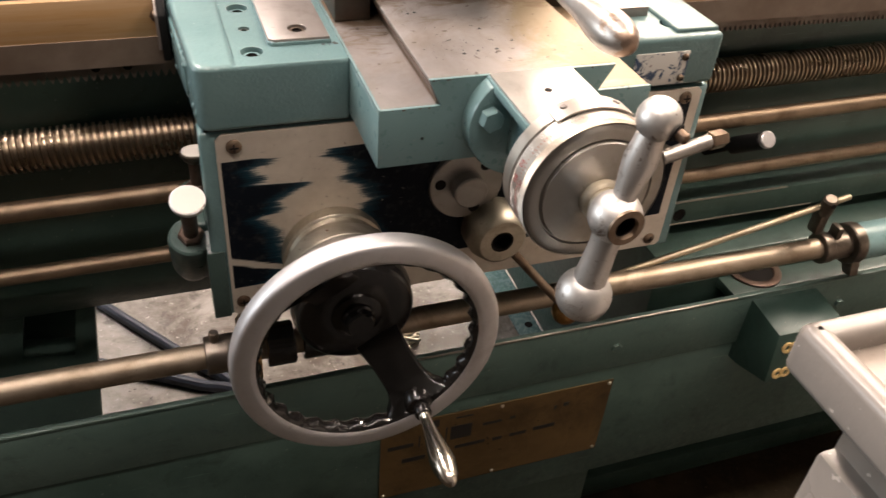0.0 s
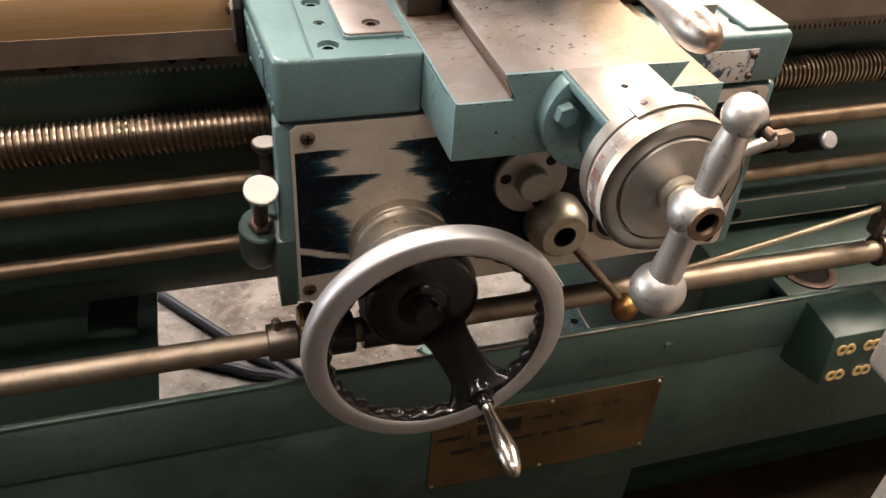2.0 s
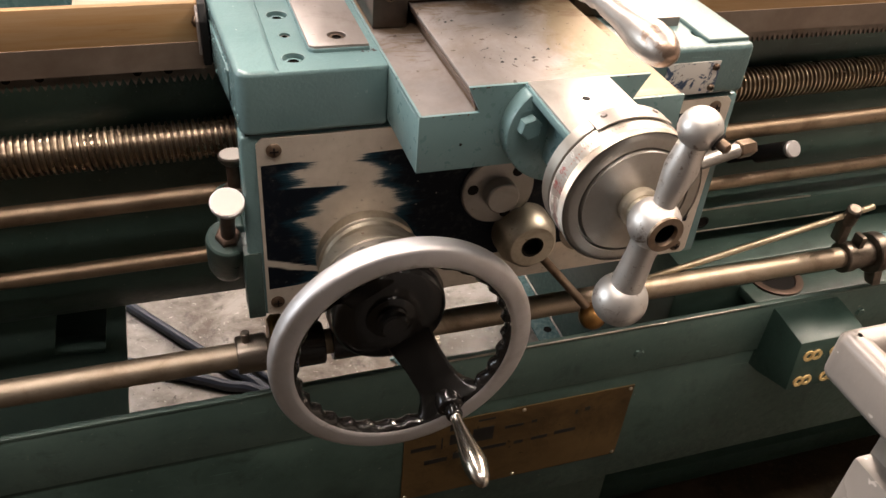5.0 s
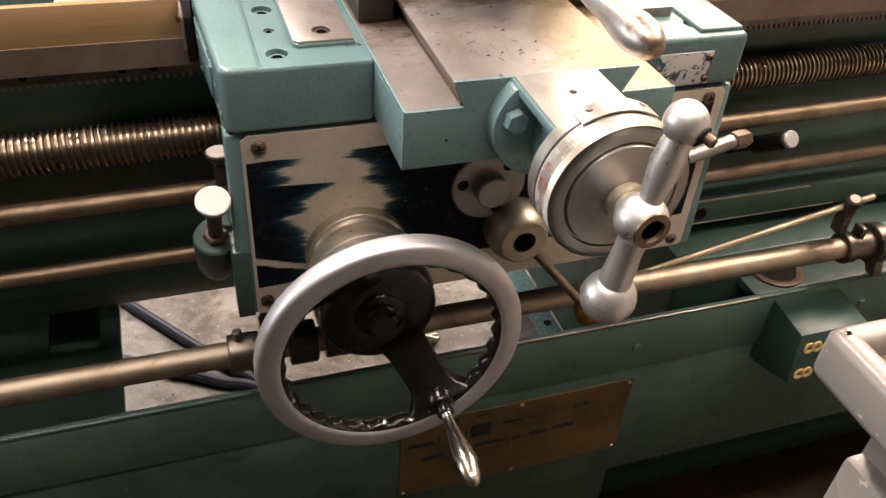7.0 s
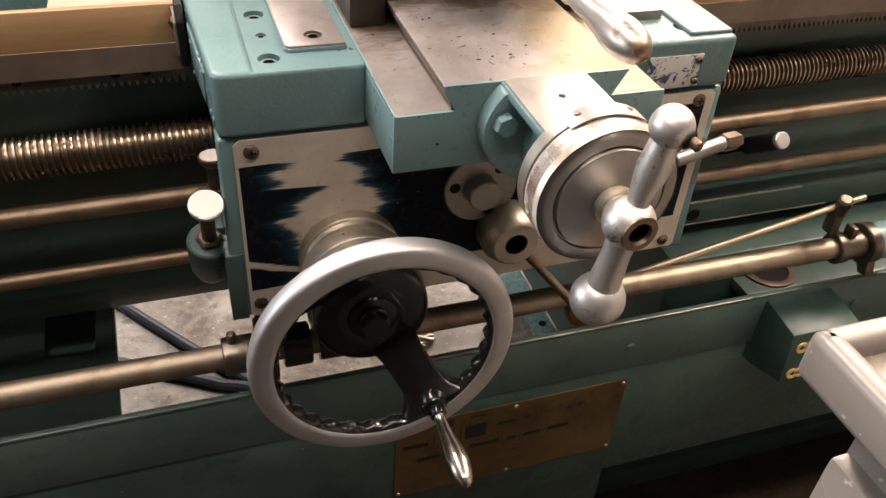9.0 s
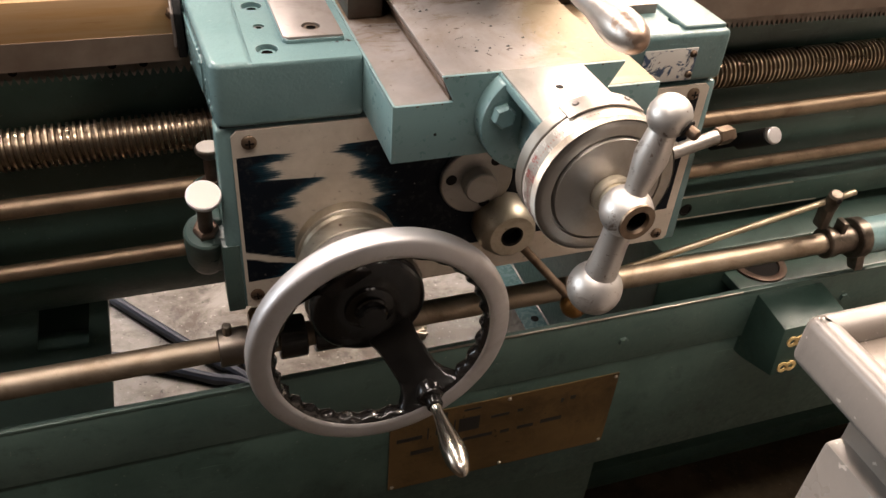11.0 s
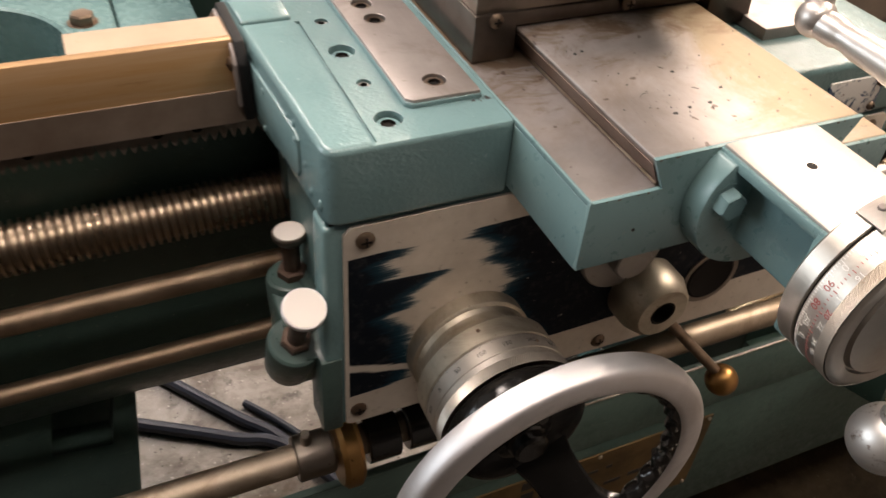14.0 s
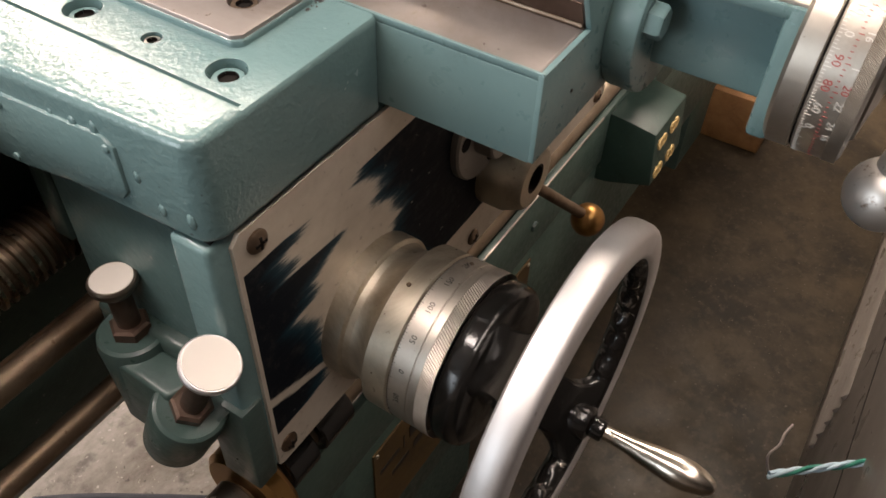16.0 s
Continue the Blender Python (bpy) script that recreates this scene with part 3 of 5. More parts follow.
part("left_leg", box(-1.2, 0.42, 0.12, 0.60, 0.0, 0.402, 0.003), "green", base)
part("right_leg", box(1.25, 1.6, 0.12, 0.60, 0.0, 0.402, 0.003), "green", base)
# Dark block added under the tray to stop light from behind.
part("light_block", box(0.418, 1.252, 0.30, 0.60, 0.0, 0.402), "dark_green", base)
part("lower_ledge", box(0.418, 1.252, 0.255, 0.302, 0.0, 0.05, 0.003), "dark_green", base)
part("lip", box(-1.2, 1.6, 0.0426, 0.0486, 0.6372, 0.6402, 0.0010), "green", base, "folded green lip")
# Bare-metal strip shows the lip's bright glint as well as wear.
part("bright_lip", box(0.1350, 0.4775, 0.0423, 0.0440, 0.6388, 0.6406, 0.0005), "alu", base, "pale strip for glint and wear on the lip edge")
part("left_pedestal", cut(prism([(-1.0, 0.40), (-1.0, 0.69), (-0.1155, 0.69), (-0.1537, 0.40)], "y", 0.1655, 0.190, 0.002), prism([(-0.1780, 0.6565), (-0.1362, 0.6530), (-0.1465, 0.6000), (-0.1890, 0.6065)], "y", 0.16, 0.20)), "green", base)
# Darker green on pocket back and body puts their shade into the colour.
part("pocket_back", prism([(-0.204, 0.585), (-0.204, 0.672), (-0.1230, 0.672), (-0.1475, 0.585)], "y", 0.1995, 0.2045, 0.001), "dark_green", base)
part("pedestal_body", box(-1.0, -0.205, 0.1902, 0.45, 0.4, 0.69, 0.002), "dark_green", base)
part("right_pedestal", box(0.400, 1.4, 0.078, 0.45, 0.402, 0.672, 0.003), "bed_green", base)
strip = part("painted_strip", box(0.367, 0.3985, 0.062, 0.45, 0.4035, 0.4065, 0.0006), "deck", base, "pale blue painted strip on the tray floor")
part("strip_hole", turned([(0.0055, 0.0), (0.0055, 0.0004), (0, 0.0004)], (0.386, 0.283, 0.4065), seg=18), "hole", strip)
part("weld_bead", rod((0.3995, 0.062, 0.4075), (0.3995, 0.45, 0.4075), 0.0014, 8), "plate", base)
part("mid_ledge", box(0.402, 0.4778, 0.0475, 0.080, 0.59, 0.602, 0.001), "bed_green", base)
part("right_ledge", box(0.478, 1.6, 0.05, 0.11, 0.626, 0.638, 0.002), "bed_green", base)
for sx, sz in ((0.349, 0.602), (0.62, 0.602), (-0.35, 0.602)):
    hex_bolt(base, (sx, 0.0455, sz), (0, -1, 0), 0.0055, 0.004, "green", "panel_bolt")

# ---- lathe bed ----
bed = thing("lathe_bed", "green cast lathe bed with bare steel ways and a toothed rack", "lathe bed")
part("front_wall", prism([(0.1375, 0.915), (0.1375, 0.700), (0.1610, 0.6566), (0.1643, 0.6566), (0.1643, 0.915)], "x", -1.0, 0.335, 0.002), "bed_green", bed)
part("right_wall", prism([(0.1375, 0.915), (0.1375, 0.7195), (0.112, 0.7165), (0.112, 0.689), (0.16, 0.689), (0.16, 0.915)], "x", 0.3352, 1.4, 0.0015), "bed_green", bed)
# Pale strips draw the ledge edges' glint along with their wear.
for x0, x1, z in ((0.375, 0.56, 0.7155), (0.405, 0.60, 0.6889)):
    part("glint_edge", box(x0, x1, 0.1114, 0.1135, z, z + 0.0017, 0.0006), "alu", bed, "pale strip for glint and wear on the ledge edge")
part("ledge_hole", turned([(0.0062, 0.0), (0.0072, 0.0010), (0.0056, 0.0014), (0.0050, 0.0003), (0, 0.0003)], (0.4335, 0.112, 0.7015), (0, -1, 0), 24), "hole", bed)
for x0, x1 in ((-1.0, -0.0275), (0.332, 1.4)):
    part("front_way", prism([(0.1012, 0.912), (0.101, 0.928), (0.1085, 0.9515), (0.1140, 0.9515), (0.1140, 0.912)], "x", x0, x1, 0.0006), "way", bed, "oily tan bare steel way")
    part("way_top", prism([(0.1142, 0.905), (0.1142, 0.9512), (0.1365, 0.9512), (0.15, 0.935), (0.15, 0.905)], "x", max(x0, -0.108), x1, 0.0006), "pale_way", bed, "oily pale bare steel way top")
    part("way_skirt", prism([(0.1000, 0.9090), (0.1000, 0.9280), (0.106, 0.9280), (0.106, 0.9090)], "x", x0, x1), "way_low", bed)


def rack(x0, x1):
    pts = [(x0, 0.911), (x1, 0.911)]
    n = int((x1 - x0) / 0.0050)
    w = (x1 - x0) / n
    for i in range(n, 0, -1):
        x = x0 + w * i
        pts += [(x, 0.9035), (x - w * 0.42, 0.8985), (x - w * 0.56, 0.8985), (x - w * 0.95, 0.9035)]
    pts.append((x0, 0.9035))
    return prism(pts, "y", 0.1035, 0.122)


for x0, x1 in ((-0.9, -0.505), (-0.5, -0.1055), (-0.105, 0.2945), (0.295, 0.6945), (0.695, 1.1)):
    r = part("rack", rack(x0, x1), "rack", bed)
    for sx in (x0 + 0.03, x0 + 0.05, x1 - 0.05, x1 - 0.03):
        part("rack_screw", turned([(0.0032, 0), (0.0028, 0.0004), (0, 0.0004)], (sx, 0.1037, 0.9075), (0, -1, 0), 14), "hole", r)

# rear half of the bed: pale deck with a round pocket, rear way
DECK_SCREWS = [(-0.1305, 0.3745), (-0.24, 0.3745)]
pocket = turned([(0, 0.70), (0.0735, 0.70), (0.0735, 1.0), (0, 1.0)], (-0.183, 0.2830, 0.0), seg=72)
part("gap_deck", cut(box(-1.0, -0.076, 0.1650, 0.43, 0.765, 0.8735, 0.004, 3), pocket, *[bore(x, y, 0.8735, 0.0092, 0.009) for x, y in DECK_SCREWS]), "deck", bed, "pale teal painted gap deck with a round pocket")
part("pocket_rim", turned([(0.0735, -0.006), (0.0730, 0.0008), (0.0755, 0.0022), (0.0780, 0.0012), (0.0785, -0.002)], (-0.183, 0.2830, 0.8735), seg=72), "deck", bed)
part("pocket_floor", box(-1.0, -0.076, 0.15, 0.43, 0.755, 0.765), "bed_green", bed)
part("deck_right", box(-0.075, -0.02, 0.151, 0.43, 0.80, 0.8725, 0.003), "deck", bed)
part("inner_wall", box(-0.02, 1.4, 0.30, 0.33, 0.70, 0.86), "bed_green", bed)
part("rear_wall", box(-1.0, 1.4, 0.43, 0.47, 0.70, 0.93), "bed_green", bed)
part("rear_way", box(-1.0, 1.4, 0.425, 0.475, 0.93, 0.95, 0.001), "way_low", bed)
hex_bolt(bed, (-0.0975, 0.316, 0.8735), (0, 0, 1), 0.0085, 0.007, "screw", "deck_bolt")
for hx, hy in DECK_SCREWS:
    socket_screw(bed, hx, hy, 0.8735, 0.0085, "deck_screw", "deck", "oily")

# ---- long shafts ----
def leadscrew(x0, x1, y, z, r, pitch):
    """A square-threaded screw: a helix of crest and root bands."""
    bm = bmesh.new()
    seg, root = 48, r * 0.80
    n = int((x1 - x0) / pitch * seg)
    prof = ((0.0, r), (0.34, r), (0.46, root), (0.88, root))
    rows = []
    for i in range(n + 1):
        a = 2 * math.pi * i / seg
        x = x0 + pitch * i / seg
        c, s = math.cos(a), math.sin(a)
        rows.append([bm.verts.new((x + pitch * f, y + q * c, z + q * s)) for f, q in prof])
    for i in range(n):
        a, b = rows[i], rows[i + 1]
        for k in range(2):
            bm.faces.new((a[k], a[k + 1], b[k + 1], b[k]))
        if i + seg < n:
            c, d = rows[i + seg], rows[i + seg + 1]
            bm.faces.new((a[3], c[0], d[0], b[3]))
    bmesh.ops.recalc_face_normals(bm, faces=bm.faces[:])
    return bm


SLOPE = 0.0126


def sagged(bm):
    """The shafts fall a little towards the headstock."""
    for v in bm.verts:
        v.co.z += SLOPE * v.co.x
    return bm


def keyed_bar(x0, x1, y, z, r):
    """A round bar with a keyway milled along its upper rear side."""
    mid, half, deep = radians(72), 0.0017, 0.0024
    d, p = (math.cos(mid), math.sin(mid)), (-math.sin(mid), math.cos(mid))
    gap = math.asin(half / r)
    pts = [(y + r * math.cos(a), z + r * math.sin(a)) for k in range(41) for a in [mid + gap + (2 * math.pi - 2 * gap) * k / 40]]
    pts += [(y + d[0] * (r - deep) + k * p[0] * half, z + d[1] * (r - deep) + k * p[1] * half) for k in (-1, 1)]
    return prism(pts, "x", x0, x1)


ls = thing("leadscrew", "long bronze-brown oily steel leadscrew with square threads", "leadscrew")
part("thread", sagged(leadscrew(-0.75, 1.2, 0.1192, 0.844, 0.0152, 0.0047)), "thread", ls)
part("core", sagged(rod((-0.75, 0.1192, 0.844), (1.2, 0.1192, 0.844), 0.0126, 32)), "core", ls, "dark brown thread root")
part("end_journal", sagged(rod((1.195, 0.1192, 0.844), (1.32, 0.1192, 0.844), 0.012)), "rod", ls)
part("head_journal", sagged(rod((-0.90, 0.1192, 0.844), (-0.745, 0.1192, 0.844), 0.012)), "rod", ls)
feed = thing("feed_rod", "oily brown steel feed rod with a long keyway", "feed rod")
part("bar", sagged(keyed_bar(-0.9, 1.3, 0.1048, 0.8044, 0.0076)), "rod", feed)
ctrl = thing("control_rod", "thin oily brown steel control rod along the bed", "control rod")
part("bar", sagged(rod((-0.9, 0.1095, 0.7438), (1.3, 0.1095, 0.7438), 0.0066)), "rod", ctrl)
shift = thing("shift_shaft", "thick worn steel shift shaft with collars and a bronze flange", "shaft")
SY, SZ = 0.0355, 0.6965


def on_shaft(x0, x1, r):
    return rod((x0, SY, SZ), (x1, SY, SZ), r, 36)


part("bar", on_shaft(-0.9, 0.5750, 0.0102), "shaft", shift)
c1 = part("collar", on_shaft(-0.034, -0.010, 0.0150), "darksteel", shift)
part("pin", rod((-0.026, SY, SZ + 0.012), (-0.026, SY, SZ + 0.024), 0.0036, 12), "darksteel", c1)
part("bronze_flange", turned([(0, 0), (0.025, 0), (0.028, 0.003), (0.028, 0.011), (0.025, 0.014), (0, 0.014)], (-0.008, SY, SZ), (1, 0, 0), 40), "bronze", shift, "oily bronze flange")
part("coupling", on_shaft(0.012, 0.034, 0.0172), "black", shift, "black coupling ring")
part("coupling", on_shaft(0.040, 0.066, 0.0162), "black", shift, "black coupling ring")
clamp = part("clamp_collar", on_shaft(0.5440, 0.5545, 0.0155), "oily", shift, "dark oily clamp collar")
part("clamp_lug", box(0.5560, 0.5620, SY - 0.006, SY + 0.006, SZ + 0.012, SZ + 0.025, 0.001), "oily", clamp)
part("collar", on_shaft(0.5545, 0.5770, 0.0138), "oily", shift)
ring_end = part("end_ring", on_shaft(0.5770, 0.5890, 0.0205), "oily", shift, "dark oily end ring")
part("ring_lug", prism([(SY - 0.017, SZ - 0.010), (SY - 0.021, SZ - 0.026), (SY - 0.010, SZ - 0.028), (SY - 0.004, SZ - 0.018)], "x", 0.5780, 0.5880, 0.0012), "oily", ring_end)
part("end_sleeve", on_shaft(0.5890, 0.66, 0.0185), "teal_flat", shift)
link = thing("shift_link", "thin bright brass-toned link rod with a dark clevis", "link rod")
part("bar", rod((0.325, 0.050, 0.6925), (0.5570, 0.0350, 0.7560), 0.0031, 14), "link", link)
clevis = part("clevis", joined(rod((0.5335, 0.036, 0.7400), (0.5290, 0.030, 0.7610), 0.0068, 20, 0.002), box(0.5300, 0.5400, 0.032, 0.046, 0.7160, 0.7430, 0.003)), "oily", link, "dark oily clevis")
part("pin_hole", turned([(0.0024, 0.0), (0.0024, 0.0003), (0, 0.0003)], (0.5285, 0.0242, 0.7560), (-0.2, -1, 0.1), 14), "hole", clevis)

# ---- carriage saddle ----
sad = thing("lathe_saddle", "teal enamelled cast saddle with bare steel ways on top", "lathe saddle")
HOLES = [(0.0168, 0.0165, 0.0062), (0.0168, 0.0820, 0.0062), (0.0168, 0.0492, 0.0032), (0.0168, 0.1160, 0.0032)]
ARC = [(-0.0108 + 0.0082 * math.cos(a), 0.0056 + 0.0082 * math.sin(a)) for k in range(7) for a in [math.pi + math.pi / 2 * k / 6]]
WING = [(-0.0275, 0.160)] + ARC + [(0.0712, -0.0026), (0.0712, 0.160)]
wing = cut(prism(WING, "z", 0.9110, 0.9522, 0.0034, 5), prism([(0.0034, -0.02), (0.09, -0.02), (0.09, 0.17), (-0.04, 0.17), (-0.04, 0.1200), (0.0030, 0.1200)], "z", 0.9512, 0.97))
wing = cut(wing, box(0.0031, 0.0058, 0.0006, 0.1195, 0.9498, 0.97))
wing = cut(wing, *[bore(x, y, 0.9512, r * 1.08, 0.0095) for x, y, r in HOLES])
part("casting", wing, "teal", sad)
part("rear_casting", box(0.02, 0.0708, 0.162, 0.42, 0.90, 0.9475, 0.004, 3), "teal", sad)
part("right_wing", joined(cut(box(0.232, 0.331, -0.002, 0.160, 0.9115, 0.9485, 0.0042, 4), bore(0.2985, 0.0190, 0.9485, 0.0067, 0.009)), box(0.232, 0.29, 0.15, 0.42, 0.90, 0.9475, 0.004, 3)), "dirty_shaded_teal", sad)
part("bridge", box(0.0705, 0.2355, -0.0645, 0.42, 0.915, 0.9485, 0.0003), "teal_flat", sad)
DOVE = [(0.0705, 0.9155), (0.0705, 0.9507), (0.1050, 0.9507), (0.0975, 0.9662), (0.2080, 0.9662), (0.1995, 0.9507), (0.2345, 0.9507), (0.2345, 0.9155)]
part("front_face", prism(DOVE, "y", -0.0665, -0.0644, 0.0002), "teal_flat", sad)
part("dovetail_way", prism([(0.0728, 0.948)] + DOVE[1:7] + [(0.2345, 0.948)], "y", -0.0649, 0.40, 0.0018, 3), "dove", sad, "stained bare ground-steel dovetail way")
# Thin brown strip darkens the dovetail side in place of its shade.
part("gib_shade", prism([(0.1046, 0.9510), (0.0991, 0.9625), (0.0988, 0.9623), (0.1043, 0.9508)], "y", -0.0640, 0.39), "nut", sad, "brown strip for the shade on the dovetail side")
part("gib_strip", rod((0.1042, -0.064, 0.9517), (0.1042, 0.39, 0.9517), 0.0013, 10), "screw", sad, "oily brown gib edge")
part("way_lip", box(0.0706, 0.0722, -0.0663, 0.40, 0.9482, 0.9513, 0.0006), "teal_flat", sad)
# Near-black strip paints the shadow in the joint below the wing.
part("shadow_seam", box(-0.0160, 0.0705, 0.0022, 0.10, 0.9075, 0.9118), "hole", sad, "dark strip for the shadow gap under the saddle")
part("rear_pad", prism([(-0.0240, 0.1215), (0.0025, 0.1215), (0.0035, 0.158), (-0.0258, 0.158)], "z", 0.946, 0.9535, 0.0017, 3), "teal", sad)
PLATE_HOLES = [(0.0468, 0.0360, 0.0054), (0.0420, 0.1040, 0.0054), (0.0410, 0.1225, 0.0054)]
PLATE = [(0.0305, 0.0215), (0.0640, 0.0215), (0.0640, 0.152), (0.0275, 0.152), (0.0275, 0.0245)]
part("plate_seat", cut(prism([(0.0298, 0.0208), (0.0646, 0.0208), (0.0646, 0.1526), (0.0268, 0.1526), (0.0268, 0.0240)], "z", 0.9465, 0.9538, 0.0012, 3), *[bore(x, y, 0.9552, r * 1.06, 0.005) for x, y, r in PLATE_HOLES]), "teal", sad)
part("wear_plate", cut(prism(PLATE, "z", 0.9480, 0.9552, 0.0005), *[bore(x, y, 0.9552, r * 1.05, 0.005) for x, y, r in PLATE_HOLES]), "plate", sad, "bare dull steel wear plate")
for x, y, r in HOLES[:2]:
    socket_screw(sad, x, y, 0.9512, r)
for x, y, r in HOLES[2:]:
    socket_screw(sad, x, y, 0.9512, r, "set_screw", "teal_flat", "screw_head")
for x, y, r in PLATE_HOLES:
    socket_screw(sad, x, y, 0.9552, r, "plate_screw", "plate", "screw")
part("right_wear_plate", box(0.2430, 0.2900, 0.034, 0.152, 0.9465, 0.9552, 0.0006), "plate", sad)
part("right_pad", box(0.2955, 0.3285, 0.0035, 0.157, 0.946, 0.9512, 0.0016, 3), "dirty_shaded_teal", sad)
socket_screw(sad, 0.2985, 0.0190, 0.9485, 0.0062)
wp = part("wiper", prism([(0.092, 0.914), (0.096, 0.943), (0.104, 0.9525), (0.148, 0.9535), (0.156, 0.945), (0.156, 0.914)], "x", -0.0315, -0.0262, 0.001), "rubber", sad, "black rubber way wiper")
part("wiper_plate", prism([(0.096, 0.920), (0.099, 0.942), (0.106, 0.950), (0.146, 0.951), (0.152, 0.944), (0.152, 0.920)], "x", -0.0335, -0.0314, 0.0005), "plate", wp)
pan_screw(wp, (-0.0335, 0.106, 0.940), (-1, 0, 0), 0.0038)
pan_screw(wp, (-0.0335, 0.143, 0.946), (-1, 0, 0), 0.0042)
part("oil_dimple", turned([(0.0009, 0), (0.0007, 0.0003), (0, 0.0003)], (0.0955, -0.0665, 0.9315), (0, -1, 0), 14), "hole", sad)
rng = random.Random(21)
for k in range(22):
    x = rng.uniform(0.074, 0.232)
    r = rng.uniform(0.0002, 0.0006)
    top = 0.9660 if 0.0990 < x < 0.2065 else 0.9505
    nick = turned([(r, 0.0), (r * 0.7, 0.0001), (0, 0.00012)], (0, 0, 0), (0, -1, 0), 7)
    nick.transform(Matrix.Translation((x, -0.0665, top - r * 1.1)) @ Matrix.Diagonal((rng.uniform(0.8, 2.4), 1, rng.uniform(0.6, 1.2), 1)))
    part("paint_chip", nick, "nut", sad)
np_ = part("name_plate", box(0.2640, 0.3055, -0.0030, -0.0018, 0.9142, 0.9380, 0.0003), "scraped", sad, "scraped aluminium name plate with blue smudges")
for z in (0.9185, 0.9338):
    pan_screw(np_, (0.3020, -0.003, z), (0, -1, 0), 0.0026)
def wing_side(y):
    return -0.0185 - 0.009 * (y + 0.002) / 0.162


sp = prism([(0.032, 0.918), (0.029, 0.922), (0.029, 0.9395), (0.033, 0.9425), (0.158, 0.9405), (0.158, 0.912), (0.08, 0.912)], "x", -0.0013, 0.002, 0.0006)
for v in sp.verts:
    v.co.x += wing_side(v.co.y)
cv = part("side_plate", sp, "teal", sad)
for ry, rz in ((0.032, 0.9385), (0.081, 0.9150), (0.079, 0.9375), (0.125, 0.9360)):
    part("rivet", turned([(0.0016, 0), (0.0013, 0.0006), (0, 0.0009)], (wing_side(ry) - 0.0013, ry, rz), (-1, 0, 0), 12), "teal_flat", cv)
rng = random.Random(3)
for k in range(16):
    y = 0.006 + 0.0095 * k + rng.uniform(-0.003, 0.003)
    z = rng.choice((0.944, 0.9425, 0.940, 0.930, 0.922)) + rng.uniform(-0.002, 0.002)
    r = rng.uniform(0.0010, 0.0020)
    run = ball((0, 0, 0), 1.0, 12)
    run.transform(Matrix.Translation((wing_side(y) + 0.0002, y, z)) @ Matrix.Diagonal((r * 0.55, r, r * rng.uniform(1.0, 2.6), 1)))
    part("paint_run", run, "teal", sad)
part("keeper", box(-0.0150, -0.0110, 0.088, 0.098, 0.862, 0.9112, 0.0008), "shaded_green", sad)

# ---- apron ----
apr = thing("lathe_apron", "teal enamelled lathe apron box with a worn printed front plate", "lathe apron")
part("body", prism([(-0.0195, 0.9095), (-0.0215, 0.766), (0.335, 0.766), (0.331, 0.9095)], "y", 0.0005, 0.0180, 0.0025, 3), "teal", apr)
# Darker teal carries the recess's shade here, besides dirt.
part("gear_case", box(-0.0135, 0.325, 0.0175, 0.090, 0.775, 0.9075, 0.004), "dirty_shaded_teal", apr)
part("boss_web", box(-0.0205, 0.0, 0.0185, 0.080, 0.782, 0.838, 0.004, 3), "shaded_green", apr)
part("left_flange", box(-0.0235, -0.012, -0.0008, 0.02, 0.7655, 0.822, 0.001), "shaded_green", apr)
fp = part("front_plate", prism([(-0.0105, 0.769), (-0.0105, 0.9045), (-0.0065, 0.9085), (0.322, 0.9085), (0.325, 0.9055), (0.325, 0.772), (0.322, 0.769), (-0.0075, 0.7675)], "y", -0.0012, 0.0006), "panel", apr, "brushed aluminium plate with rubbed-off blue-black print")
for x, z in ((0.0, 0.9), (-0.0035, 0.7785), (0.1525, 0.7765), (0.3125, 0.9015), (0.3145, 0.7765)):
    pan_screw(fp, (x, -0.0012, z), (0, -1, 0))

# push knobs on their bosses
LEAN_UP = Vector((0.02, -0.42, 0.90)).normalized()
UPRIGHT = Vector((0.0, 0.03, 1.0)).normalized()
